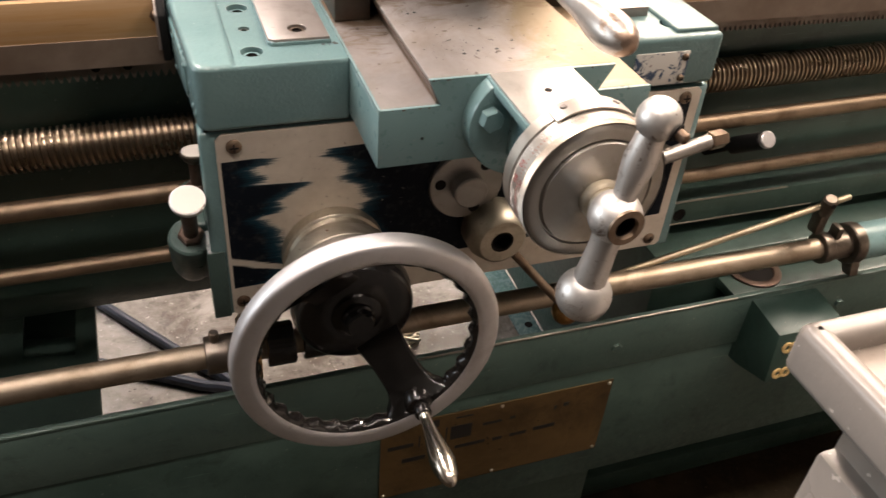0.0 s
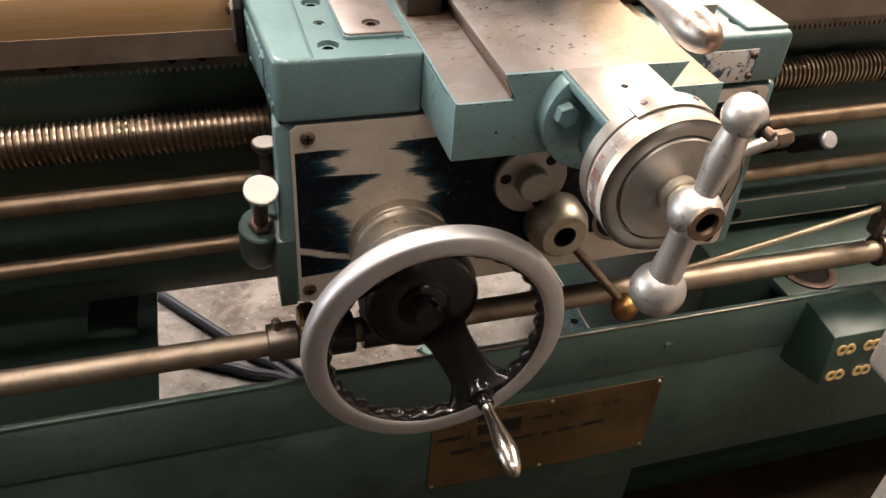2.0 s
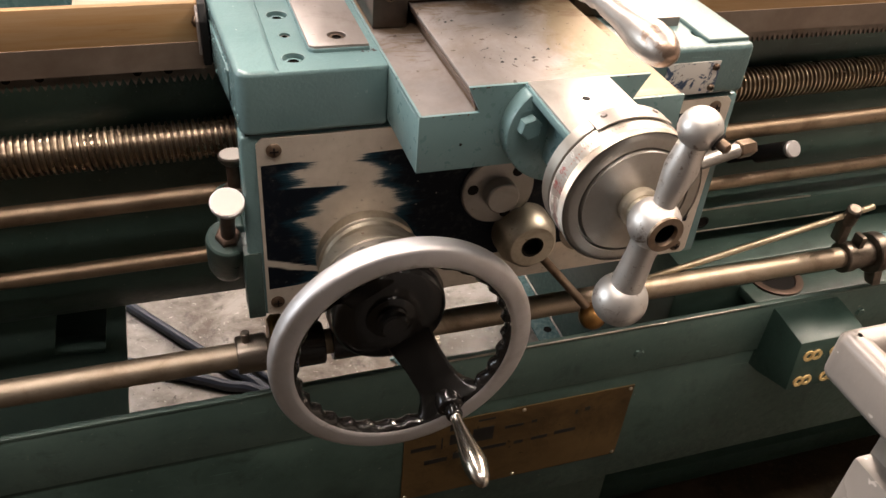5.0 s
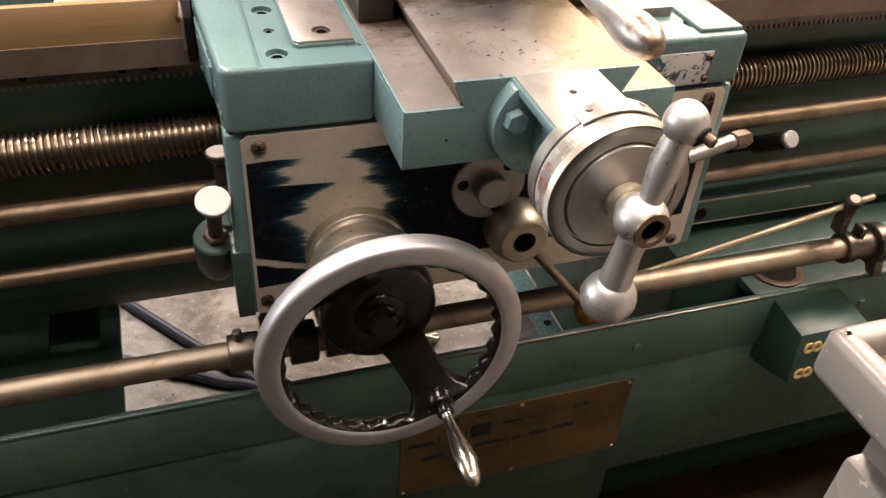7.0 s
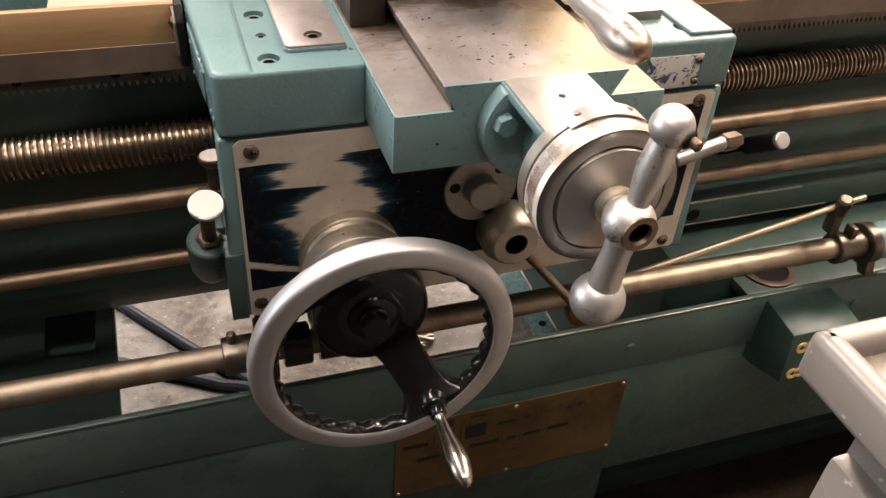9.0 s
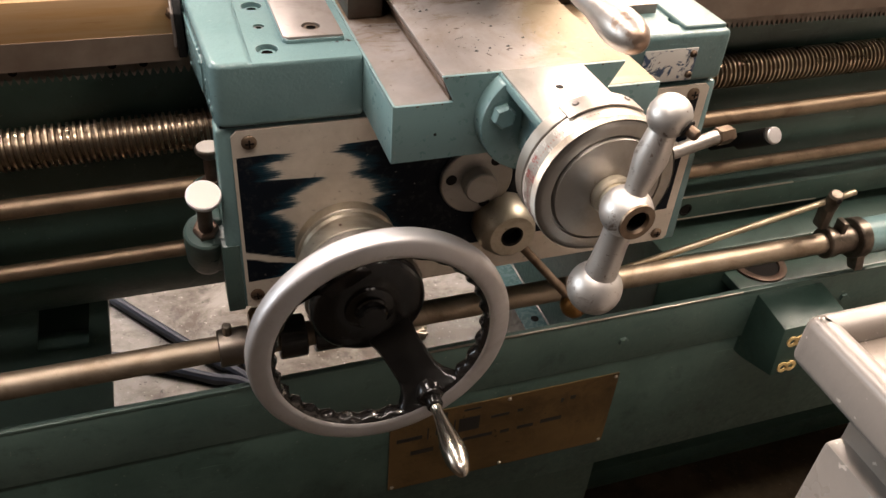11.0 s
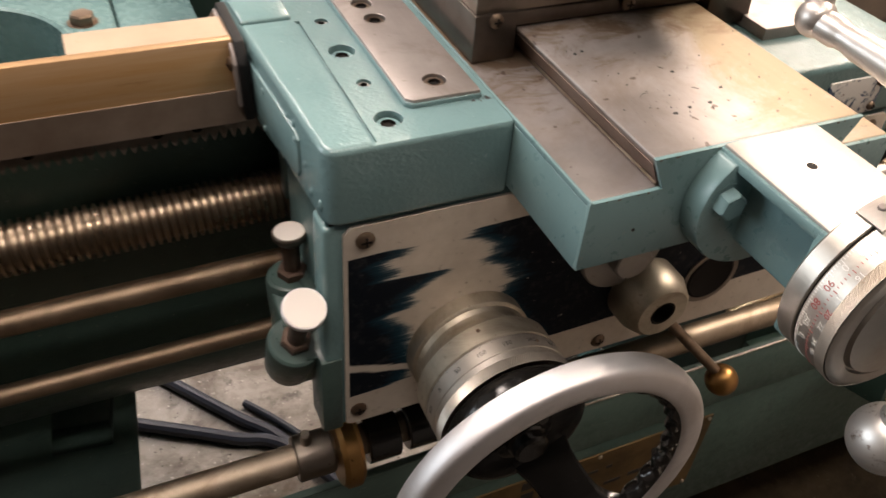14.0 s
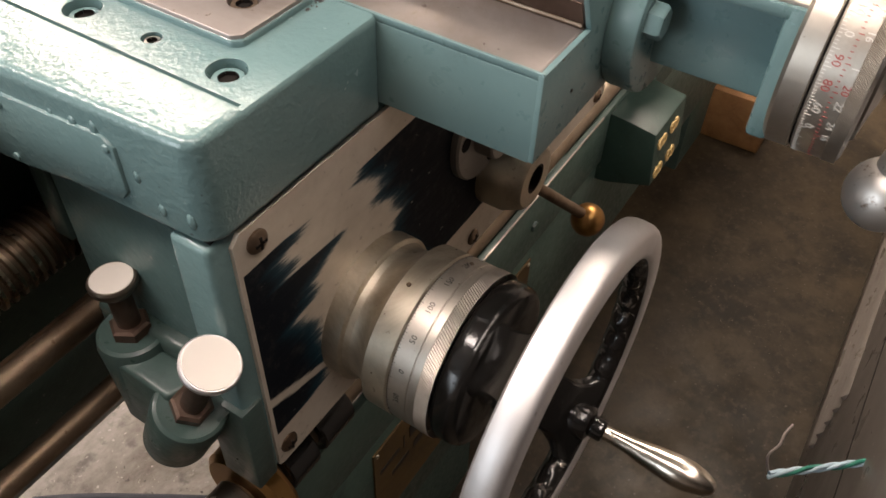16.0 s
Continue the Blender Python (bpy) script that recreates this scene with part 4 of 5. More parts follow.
for kx, ky, top, n in ((-0.0305, -0.0020, 0.8668, 0.046), (-0.0215, 0.0575, 0.8650, 0.0295)):
    front = ky < 0
    axis, q = (LEAN_UP, 1.0) if front else (UPRIGHT, 0.87)
    face = Vector((kx, ky, top))
    foot = face - axis * n
    knob = thing("push_knob", "round white-faced push knob on a rusty steel stem" if front else "round push knob with a dark rim and pale face", "knob", "push knobs beside the apron")
    part("cap", turned([(0, -0.0085), (0.0050 * q, -0.0085), (0.0085 * q, -0.0058), (0.0108 * q, -0.0030), (0.0110 * q, -0.0008), (0.0104 * q, 0), (0, 0)], face, axis, 40), "chrome" if front else "oily", knob)
    part("face", turned([(0.0100 * q if front else 0.0096 * q, -0.0002), (0.0098 * q if front else 0.0094 * q, 0.0004), (0, 0.0004)], face, axis, 40), "white", knob, "pale scratched face")
    part("stem", rod(foot - axis * 0.004, face - axis * 0.007, 0.0048, 20), "nut", knob)
    part("lock_nut", turned([(0, 0), (0.0084, 0), (0.0084, 0.004), (0.007, 0.005), (0, 0.005)], foot, axis, 6), "nut", knob, "rusty hexagon lock nut")
    boss = thing("knob_boss", "teal cast boss with a rounded foot beside the apron", "boss", "knob bosses")
    part("body", turned([(0, -0.052), (0.0060, -0.051), (0.0110, -0.046), (0.0140, -0.036), (0.0150, -0.004), (0.0142, -0.0006), (0.0128, 0.0004), (0.0105, 0), (0, 0)], foot, axis, 40), "shaded_green", boss)
    part("web", prism([(foot.y - 0.012, foot.z - 0.004), (foot.y + 0.013, foot.z - 0.009), (foot.y + 0.030, foot.z - 0.042), (foot.y + 0.004, foot.z - 0.040)], "x", kx, -0.0185, 0.002), "shaded_green", boss)
    if not front:
        part("joining_block", prism([(-0.0362, 0.024), (-0.0202, 0.019), (-0.0202, 0.068), (-0.0352, 0.060)], "z", 0.788, 0.8315, 0.0022, 3), "shaded_green", boss, "flat-sided cast block between the bosses")

# ---- hand wheel ----
WX, WZ = 0.0589, 0.8120
wheel = thing("hand_wheel", "polished rim hand wheel with black dished spokes and a chrome grip", "hand wheel")
part("flange", turned([(0, 0), (0.0350, 0), (0.0350, 0.0085), (0.0345, 0.0092), (0.0332, 0.0098), (0.0322, 0.0125)], (WX, -0.001, WZ), (0, -1, 0), 64), "nickel", wheel)
part("neck", turned([(0.0322, 0.0125), (0.0320, 0.0150), (0.0328, 0.0178), (0.0346, 0.0206), (0.0368, 0.0226), (0.0386, 0.0240), (0.0388, 0.0352), (0.0384, 0.0357), (0.0379, 0.0360)], (WX, -0.001, WZ), (0, -1, 0), 64), "nickel", wheel)
dial = part("graduated_dial", turned([(0.0377, 0.0362), (0.0386, 0.0367), (0.0387, 0.0455), (0.0383, 0.0458), (0.0383, 0.0462), (0.0387, 0.0465), (0.0387, 0.0497), (0.0384, 0.0500)], (WX, -0.001, WZ), (0, -1, 0), 64), "alu", wheel)
part("graduation", ticks(WX, WZ, 0.03865, -0.0375, 180, 0.0008, 0.0015, 5, 0.00008), "ink", dial)
for k, number in enumerate(("250", "200", "150", "100", "50", "0", "350")):
    part("numeral", lettering(number, 0.0036, round_pose(WX, WZ, 0.0387, -0.0425, 48 + 21 * k, 0)), "ink", dial)


def knurl(r, h0, h1, place, way, n=190, slant=0.10):
    bm = bmesh.new()
    m = Matrix.Translation(place) @ Vector(way).to_track_quat("Z", "Y").to_matrix().to_4x4()
    rings = []
    for k in range(5):
        h = h0 + (h1 - h0) * k / 4
        rings.append([bm.verts.new(m @ Vector((q * math.cos(a), q * math.sin(a), h))) for i in range(2 * n) for a, q in [(math.pi * i / n + slant * k / 4, r if i % 2 else r - 0.0003)]])
    for a, b in zip(rings, rings[1:]):
        for i in range(2 * n):
            bm.faces.new((a[i], b[i], b[(i + 1) % (2 * n)], a[(i + 1) % (2 * n)]))
    bmesh.ops.recalc_face_normals(bm, faces=bm.faces[:])
    return bm


part("knurled_ring", joined(knurl(0.0390, 0.0500, 0.0560, (WX, -0.001, WZ), (0, -1, 0)), turned([(0.0385, 0.0500), (0.02, 0.0500)], (WX, -0.001, WZ), (0, -1, 0), 48)), "alu", wheel)
for ang, hy in ((104, -0.0290), (64, -0.0430)):
    part("set_screw", turned([(0.0011, 0.0), (0.0010, 0.0004), (0.0004, 0.0001), (0, 0.0001)], (WX + 0.0386 * math.cos(radians(ang)), hy, WZ + 0.0386 * math.sin(radians(ang))), (math.cos(radians(ang)), 0, math.sin(radians(ang))), 12), "screw", wheel)
rng = random.Random(8)
for k in range(9):
    ang, hy = radians(rng.uniform(35, 165)), -rng.uniform(0.0245, 0.0485)
    out = Vector((math.cos(ang), 0, math.sin(ang)))
    w = rng.uniform(0.0002, 0.0005)
    part("nick", turned([(w, 0.0), (w * 0.7, 0.0001), (0, 0.00012)], Vector((WX, hy, WZ)) + out * 0.03868, out, 7), "nut", wheel)
HUBY = -0.0575
part("hub", turned([(0, 0), (0.0366, 0), (0.0374, 0.0020), (0.0374, 0.0080), (0.0368, 0.0100), (0.0352, 0.0118), (0.0318, 0.0126), (0.0165, 0.0120), (0.0160, 0.0136), (0.0148, 0.0142), (0, 0.0142)], (WX, HUBY, WZ), (0, -1, 0), 64), "black", wheel)
part("hub_nut", joined(turned([(0, 0), (0.0105, 0), (0.0105, 0.002), (0.0092, 0.003), (0.0092, 0.0075), (0.008, 0.009), (0, 0.009)], (WX, HUBY - 0.0140, WZ), (0, -1, 0), 32)), "black", wheel)


def rim(r, d, kind):
    """The wheel's rim: the polished outer shell or the black scalloped finger grip inside it."""
    seg = 180
    outer = [(-0.0078, d * 0.55), (-0.0078, d * 0.80), (-0.0068, d * 0.95), (-0.0045, d * 1.02), (-0.0010, d * 1.035), (0.0022, d * 1.01), (0.0042, d * 0.93), (0.0052, d * 0.83), (0.0057, d * 0.70), (0.0060, d * 0.36), (0.0060, d * 0.04), (0.0056, -d * 0.16), (0.0046, -d * 0.26)]
    inner = [(0.0046, -d * 0.26), (0.0032, -d * 0.44), (0.0005, -d * 0.56), (-0.0025, -d * 0.58), (-0.0052, -d * 0.40), (-0.0074, -d * 0.05), (-0.0078, d * 0.55)]
    depth = [0, 0.35, 0.8, 1.1, 1.2, 0.8, 0]
    bm = bmesh.new()
    rings = []
    for i in range(seg):
        a = 2 * math.pi * i / seg
        row = []
        for k, (y, q) in enumerate(outer if kind == "outer" else inner):
            if kind == "inner":
                q += 0.0024 * depth[k] * (abs(math.sin(a * 15)) ** 1.5 - 0.4)
            row.append(bm.verts.new((WX + (r + q) * math.cos(a), RIMY - y, WZ + (r + q) * math.sin(a))))
        rings.append(row)
    for i in range(seg):
        a, b = rings[i], rings[(i + 1) % seg]
        for k in range(len(a) - 1):
            bm.faces.new((a[k], a[k + 1], b[k + 1], b[k]))
    bmesh.ops.recalc_face_normals(bm, faces=bm.faces[:])
    return bm


RIMY = -0.1006
part("rim", rim(0.0702, 0.01085, "outer"), "chrome", wheel, "polished silver rim")
# Pale patches are worn metal and painted glints on the scallops.
part("finger_grip", rim(0.0702, 0.01085, "inner"), "chipped", wheel, "glossy black scalloped inner rim")
GRIP = radians(-59)
for ang in (GRIP, GRIP + math.pi):
    bm = bmesh.new()
    rows = []
    for k in range(11):
        f = k / 10
        flare = 0.0060 * max(0.0, 1 - f / 0.50) ** 1.8 + 0.0080 * max(0.0, (f - 0.72) / 0.28) ** 2
        wd, th = 0.0136 + flare, 0.0036 + 0.0012 * f
        rad = 0.018 + (0.0656 - 0.018) * f
        y = HUBY - 0.0045 - (HUBY - 0.0045 - RIMY - 0.0015) * (f ** 1.12)
        row = []
        for s, q in ((-1, -0.6), (-0.9, -1), (0.9, -1), (1, -0.6), (1, 0.6), (0.9, 1), (-0.9, 1), (-1, 0.6)):
            lx, lz = math.sqrt(max(rad * rad - (s * wd) ** 2 * f, 1e-6)), s * wd
            row.append(bm.verts.new((WX + lx * math.cos(ang) - lz * math.sin(ang), y + q * th, WZ + lx * math.sin(ang) + lz * math.cos(ang))))
        rows.append(row)
    for a, b in zip(rows, rows[1:]):
        for k in range(8):
            bm.faces.new((a[k], a[(k + 1) % 8], b[(k + 1) % 8], b[k]))
    bm.faces.new(rows[0])
    bm.faces.new(rows[-1][::-1])
    bmesh.ops.recalc_face_normals(bm, faces=bm.faces[:])
    part("spoke", bm, "black", wheel)
gx, gz = WX + 0.0645 * math.cos(GRIP), WZ + 0.0645 * math.sin(GRIP)
GRIP_PROFILE = [(0, 0), (0.0052, 0), (0.0052, 0.004), (0.0038, 0.006), (0.0036, 0.012), (0.0046, 0.021), (0.0066, 0.033), (0.0078, 0.042), (0.0075, 0.049), (0.0056, 0.0560), (0.0034, 0.0600), (0.0018, 0.0612), (0, 0.0614)]
boss_w = part("grip_boss", turned([(0.0098, -0.004), (0.0096, 0.0030), (0.0084, 0.0052), (0.0060, 0.0062), (0, 0.0062)], (gx, RIMY + 0.0005, gz), (0, -1, 0), 28), "chipped", wheel, "black boss chipped to bare metal")
grip = part("grip", turned(GRIP_PROFILE, (gx, RIMY - 0.006, gz), (0, -1, 0), 36), "grip", wheel, "polished pear-shaped grip")
part("grip_collar", turned([(0.0056, 0.0), (0.0056, 0.0050), (0.0050, 0.0062), (0.0040, 0.0066)], (gx, RIMY - 0.006, gz), (0, -1, 0), 28), "black", grip)

# ---- small apron fittings ----
cover = thing("round_cover", "grey round cover plate with a centre button and holes", "cover plate")
part("disc", turned([(0, 0), (0.0265, 0), (0.0265, 0.0035), (0.0255, 0.0045), (0, 0.0045)], (0.151, -0.001, 0.853), (0, -1, 0), 48), "cover", cover)
part("button", turned([(0.0118, 0.0045), (0.0118, 0.0135), (0.0108, 0.0145), (0, 0.0145)], (0.151, -0.001, 0.853), (0, -1, 0), 36), "cover", cover)
for a in (170, 50, 290):
    part("hole", turned([(0.0040, 0.0), (0.0040, 0.0002), (0, 0.0002)], (0.151 + 0.0195 * math.cos(radians(a)), -0.00562, 0.853 + 0.0195 * math.sin(radians(a))), (0, -1, 0), 20), "hole", cover)
lever = thing("feed_lever", "nickel-plated lever hub with a steel rod and brass ball", "lever")
part("hub", turned([(0, 0), (0.0225, 0), (0.0225, 0.013), (0.0185, 0.0225), (0.0165, 0.0240), (0.0085, 0.0240)], (0.174, -0.001, 0.815), (0, -1, 0), 48), "nickel", lever)
part("socket", turned([(0.0085, 0.0240), (0.0070, 0.0238), (0.0070, 0.014), (0, 0.014)], (0.174, -0.001, 0.815), (0, -1, 0), 32), "hole", lever)
part("bar", rod((0.180, -0.013, 0.806), (0.224, -0.039, 0.757), 0.0034, 16), "screw", lever)
part("knob", ball((0.2262, -0.0407, 0.7525), 0.0105), "brass", lever, "tarnished brass ball")
cap = thing("apron_cap", "dark round screw cap on the apron", "cap")
part("disc", turned([(0.0175, 0), (0.0175, 0.0014), (0.0160, 0.0020), (0.0140, 0.0012), (0, 0.0012)], (0.228, -0.001, 0.808), (0, -1, 0), 40), "hole", cap)
part("bezel", turned([(0.0210, 0), (0.0210, 0.0012), (0.0176, 0.0012), (0.0176, 0)], (0.228, -0.001, 0.808), (0, -1, 0), 40), "darksteel", cap, "scraped steel ring")
stub = thing("clutch_shaft", "steel clutch shaft with a hexagon end", "shaft")
part("bar", rod((0.3000, -0.001, 0.8600), (0.3030, -0.0120, 0.8608), 0.0068, 18), "darksteel", stub)
part("cross_bar", rod((0.2960, -0.0125, 0.8600), (0.3420, -0.0040, 0.8640), 0.0056, 20), "cover", stub, "dull grey bar")
part("hex_end", turned([(0, 0), (0.0058, 0), (0.0070, 0.0014), (0.0070, 0.0150), (0.0058, 0.0175), (0.0040, 0.0180), (0, 0.0168)], (0.3410, -0.0042, 0.8640), (1, 0.22, -0.06), 6), "screw", stub, "brown hexagon nut")
plug = thing("stop_plug", "black stop plug with a bright steel end", "plug")
part("sleeve", rod((0.4640, 0.103, 0.7825), (0.4640, 0.0660, 0.8098), 0.0082, 24), "rubber", plug)
part("end", turned([(0, 0), (0.0072, 0), (0.0078, 0.0012), (0.0078, 0.0040), (0.0068, 0.0052), (0, 0.0054)], (0.4640, 0.0665, 0.8094), (0.02, -0.80, 0.58), 28), "chrome", plug, "bright steel button end")
part("stem", rod((0.4640, 0.138, 0.7560), (0.4640, 0.100, 0.7850), 0.0045, 14), "rubber", plug)

# ---- cross feed ----
CX, CZ = 0.1541, 0.945
brk = thing("cross_feed_bracket", "teal cross-feed bracket with a bare steel top and hex bolts", "bracket")
fl = []
for k in range(40):
    a = 2 * math.pi * k / 40
    fl.append((CX + 0.0365 * math.cos(a), min(0.9655, 0.941 + 0.0335 * math.sin(a))))
part("flange", prism(fl, "y", -0.0785, -0.0664, 0.0012), "teal_flat", brk)
part("arm", box(0.1412, 0.1690, -0.1275, -0.0665, 0.923, 0.9640, 0.002), "teal_flat", brk)
part("top_slab", box(0.1295, 0.1800, -0.1278, -0.0663, 0.9612, 0.9662, 0.0010), "teal_flat", brk)
part("end_plate", box(0.1293, 0.1802, -0.1295, -0.1215, 0.915, 0.9665, 0.002), "teal_flat", brk)
top = part("top_face", box(0.1310, 0.1795, -0.1275, -0.0668, 0.9660, 0.9676, 0.0004), "bright_plate", brk, "bare bright steel top face")
part("oil_hole", turned([(0.0022, 0.0), (0.0022, 0.0003), (0, 0.0003)], (0.1545, -0.0912, 0.9675), seg=16), "hole", top)
hex_bolt(brk, (0.1290, -0.0785, 0.9475), (0, -1, 0), 0.0068, 0.006)
hex_bolt(brk, (0.1790, -0.0785, 0.9475), (0, -1, 0), 0.0068, 0.006)
cd = thing("cross_feed_dial", "bare metal cross-feed dial with red and white graduations", "dial")
P0 = (CX, -0.1275, CZ)
part("index_ring", turned([(0, 0), (0.0355, 0), (0.0374, 0.0015), (0.0374, 0.0090), (0.0369, 0.0095), (0.02, 0.0095)], P0, (0, -1, 0), 72), "alu", cd)
part("gap", turned([(0.0361, 0.0093), (0.0361, 0.0105)], P0, (0, -1, 0), 48), "hole", cd)
part("graduated_ring", turned([(0.02, 0.0104), (0.0369, 0.0104), (0.0374, 0.0110), (0.0374, 0.0215)], P0, (0, -1, 0), 72), "alu", cd)
part("knurled_band", knurl(0.0377, 0.0215, 0.0262, P0, (0, -1, 0), 320, 0.10), "alu", cd)
part("face", turned([(0.0369, 0.0262), (0.0353, 0.0270), (0.0340, 0.0273), (0.0300, 0.0275), (0.0295, 0.0260), (0.0290, 0.0260), (0.0280, 0.0285), (0.0180, 0.0300), (0.0140, 0.0310), (0, 0.0310)], P0, (0, -1, 0), 72), "dial_face", cd)
part("spindle", turned([(0.0105, 0.030), (0.0105, 0.0345), (0.0092, 0.0355), (0.0082, 0.0355), (0.0082, 0.045)], P0, (0, -1, 0), 32), "nickel", cd)
ring = []
for k in range(13):
    a = radians(58 + 5.2 * k)
    ring.append((CX + 0.0381 * math.cos(a), CZ + 0.0381 * math.sin(a)))
for k in range(12, -1, -1):
    a = radians(58 + 5.2 * k)
    ring.append((CX + 0.0389 * math.cos(a), CZ + 0.0389 * math.sin(a)))
tab = part("index_tab", prism(ring, "y", -0.1410, -0.1290), "bright_plate", cd, "curved pale metal index strip")
for a in (68, 110):
    part("tab_screw", turned([(0.0018, 0), (0.0014, 0.0008), (0, 0.001)], (CX + 0.0389 * math.cos(radians(a)), -0.1335, CZ + 0.0389 * math.sin(radians(a))), (math.cos(radians(a)), 0, math.sin(radians(a))), 12), "plate", tab)
part("graduation", ticks(CX, CZ, 0.0375, -0.1387, 200, 0.0012, 0.0024, 5), "faded_ink", cd)
part("inner_graduation", ticks(CX, CZ, 0.0375, -0.1443, 125, 0.0010, 0.0018, 5), "red_ink", cd)
for number, a in (("0", 196), ("60", 183.5), ("80", 170.8), ("90", 158.1), ("0", 145.5), ("10", 133), ("20", 120.5)):
    part("numeral", lettering(number, 0.0042, round_pose(CX, CZ, 0.0375, -0.1418, a, 180)), "red_ink" if number in ("80", "90") else "faded_ink", cd)
for number, a in (("16", 201), ("24", 192), ("22", 179.5), ("20", 170.6), ("1", 159.7), ("16", 144), ("12", 132), ("8", 120)):
    part("numeral", lettering(number, 0.0036, round_pose(CX, CZ, 0.0375, -0.1478, a, 180)), "red_ink" if number == "20" else "faded_ink", cd)
crank = thing("ball_crank", "silver three-ball crank handle with a threaded grip stud", "crank handle")
TOP, HUB, BOT = Vector((0.1600, -0.1800, 0.9985)), Vector((0.1510, -0.1790, 0.9490)), Vector((0.1475, -0.1735, 0.8985))
AX = (0.06, -1, 0)
arc = [(0.0125 * math.sin(math.pi * k / 24), -0.0125 * math.cos(math.pi * k / 24)) for k in range(19)]
part("hub_ball", turned(arc + [(0.0085, 0.0094), (0.0058, 0.0094)], HUB, AX, 40), "silver", crank)
part("bore_ring", turned([(0.0094, 0.0086), (0.0092, 0.0098), (0.0060, 0.0100), (0.0056, 0.0094), (0.0054, 0.004)], HUB, AX, 40), "screw", crank)
part("bore", turned([(0.0055, 0.0080), (0.0052, 0.0010), (0, 0.0010)], HUB, AX, 32), "hole", crank)
up, dn = (TOP - HUB), (BOT - HUB)
part("upper_arm", turned([(0.0052, 0.010), (0.0062, 0.018), (0.0078, 0.030), (0.0062, up.length - 0.006)], HUB, up, 28), "silver", crank)
part("lower_arm", turned([(0.0072, 0.009), (0.0070, 0.02), (0.0076, 0.03), (0.0085, dn.length - 0.008)], HUB, dn, 28), "silver", crank)
part("small_ball", ball(TOP, 0.0098), "silver", crank)
part("large_ball", ball(BOT, 0.0140), "silver", crank)
part("stud_seat", turned([(0.0044, 0.0), (0.0040, 0.0008), (0.0028, 0.0008)], TOP + Vector((0.0042, -0.0084, -0.0024)), (0.45, -0.85, -0.25), 20), "hole", crank)
part("stud", rod(TOP + Vector((0.0036, -0.0075, -0.002)), TOP + Vector((0.0068, -0.0135, -0.0038)), 0.0026, 14), "screw", crank, "rusty broken stud")

# ---- cross slide and compound rest ----
xs = thing("cross_slide", "dark oily steel cross slide block with gib screws", "cross slide")
part("block", prism([(0.0755, 0.9512), (0.0755, 0.9750), (0.2450, 0.9750), (0.2470, 0.9512), (0.2160, 0.9512), (0.2160, 0.9675), (0.0965, 0.9675), (0.0965, 0.9512)], "y", 0.053, 0.36, 0.0008), "block_steel", xs)
part("gib_face", box(0.0735, 0.0965, 0.0515, 0.36, 0.9512, 0.9755, 0.0006), "block_steel", xs)
part("upper_plate", box(0.0745, 0.2430, 0.0535, 0.34, 0.9752, 0.9860, 0.001), "darksteel", xs)
for x, z in ((0.0845, 0.9725), (0.160, 0.9725), (0.236, 0.9700)):
    pan_screw(xs, (x, 0.0512, z), (0, -1, 0), 0.0038)
comp = thing("compound_rest", "teal enamelled compound rest on the cross slide", "compound rest")
part("swivel_base", turned([(0, 0), (0.066, 0), (0.066, 0.012), (0.064, 0.014), (0, 0.014)], (0.165, 0.150, 0.986), seg=64), "darksteel", comp)
part("body", prism([(0.128, 0.048), (0.176, 0.040), (0.235, 0.060), (0.245, 0.22), (0.10, 0.24), (0.083, 0.095)], "z", 0.9862, 1.045, 0.0015), "teal_flat", comp)
part("top_slide", prism([(0.150, 0.020), (0.200, 0.012), (0.240, 0.22), (0.18, 0.25)], "z", 1.005, 1.07, 0.0015), "teal_flat", comp)
cc = thing("compound_crank", "worn bare-metal compound crank with a pear grip", "crank handle")
part("dial", turned([(0, 0), (0.028, 0), (0.028, 0.016), (0.025, 0.018), (0.012, 0.018), (0.012, 0.024), (0, 0.024)], (0.178, -0.012, 1.052), (-0.2, -1, 0), 48), "nickel", cc)
part("hub_ball", ball((0.172, -0.046, 1.050), 0.0135), "worn", cc)
part("arm", rod((0.172, -0.046, 1.050), (0.1585, -0.0635, 1.0185), 0.0054, 20), "worn", cc)
part("ball", ball((0.1584, -0.0638, 1.0171), 0.0076), "worn", cc)
part("grip", turned([(0, 0.0), (0.0058, 0.003), (0.0060, 0.011), (0.0052, 0.013), (0.0050, 0.016), (0.0058, 0.022), (0.0062, 0.034), (0.0076, 0.044), (0.0092, 0.053), (0.0098, 0.060), (0.0094, 0.067), (0.0078, 0.073), (0.0054, 0.077), (0.0026, 0.0792), (0, 0.0797)], (0.1584, -0.0640, 1.0165), (0.07, -1, -0.04), 40), "worn", cc)

# ---- maker's sign, outlets, tray litter ----
sign = thing("brass_sign", "tarnished brass maker's plate with worn black marks", "sign")
def on_panel(z):
    return 0.0475
part("plate", prism([(on_panel(0.552) - 0.0016, 0.552), (on_panel(0.443) - 0.0016, 0.443), (on_panel(0.443) + 0.0004, 0.443), (on_panel(0.552) + 0.0004, 0.552)], "x", 0.112, 0.358), "sign", sign)
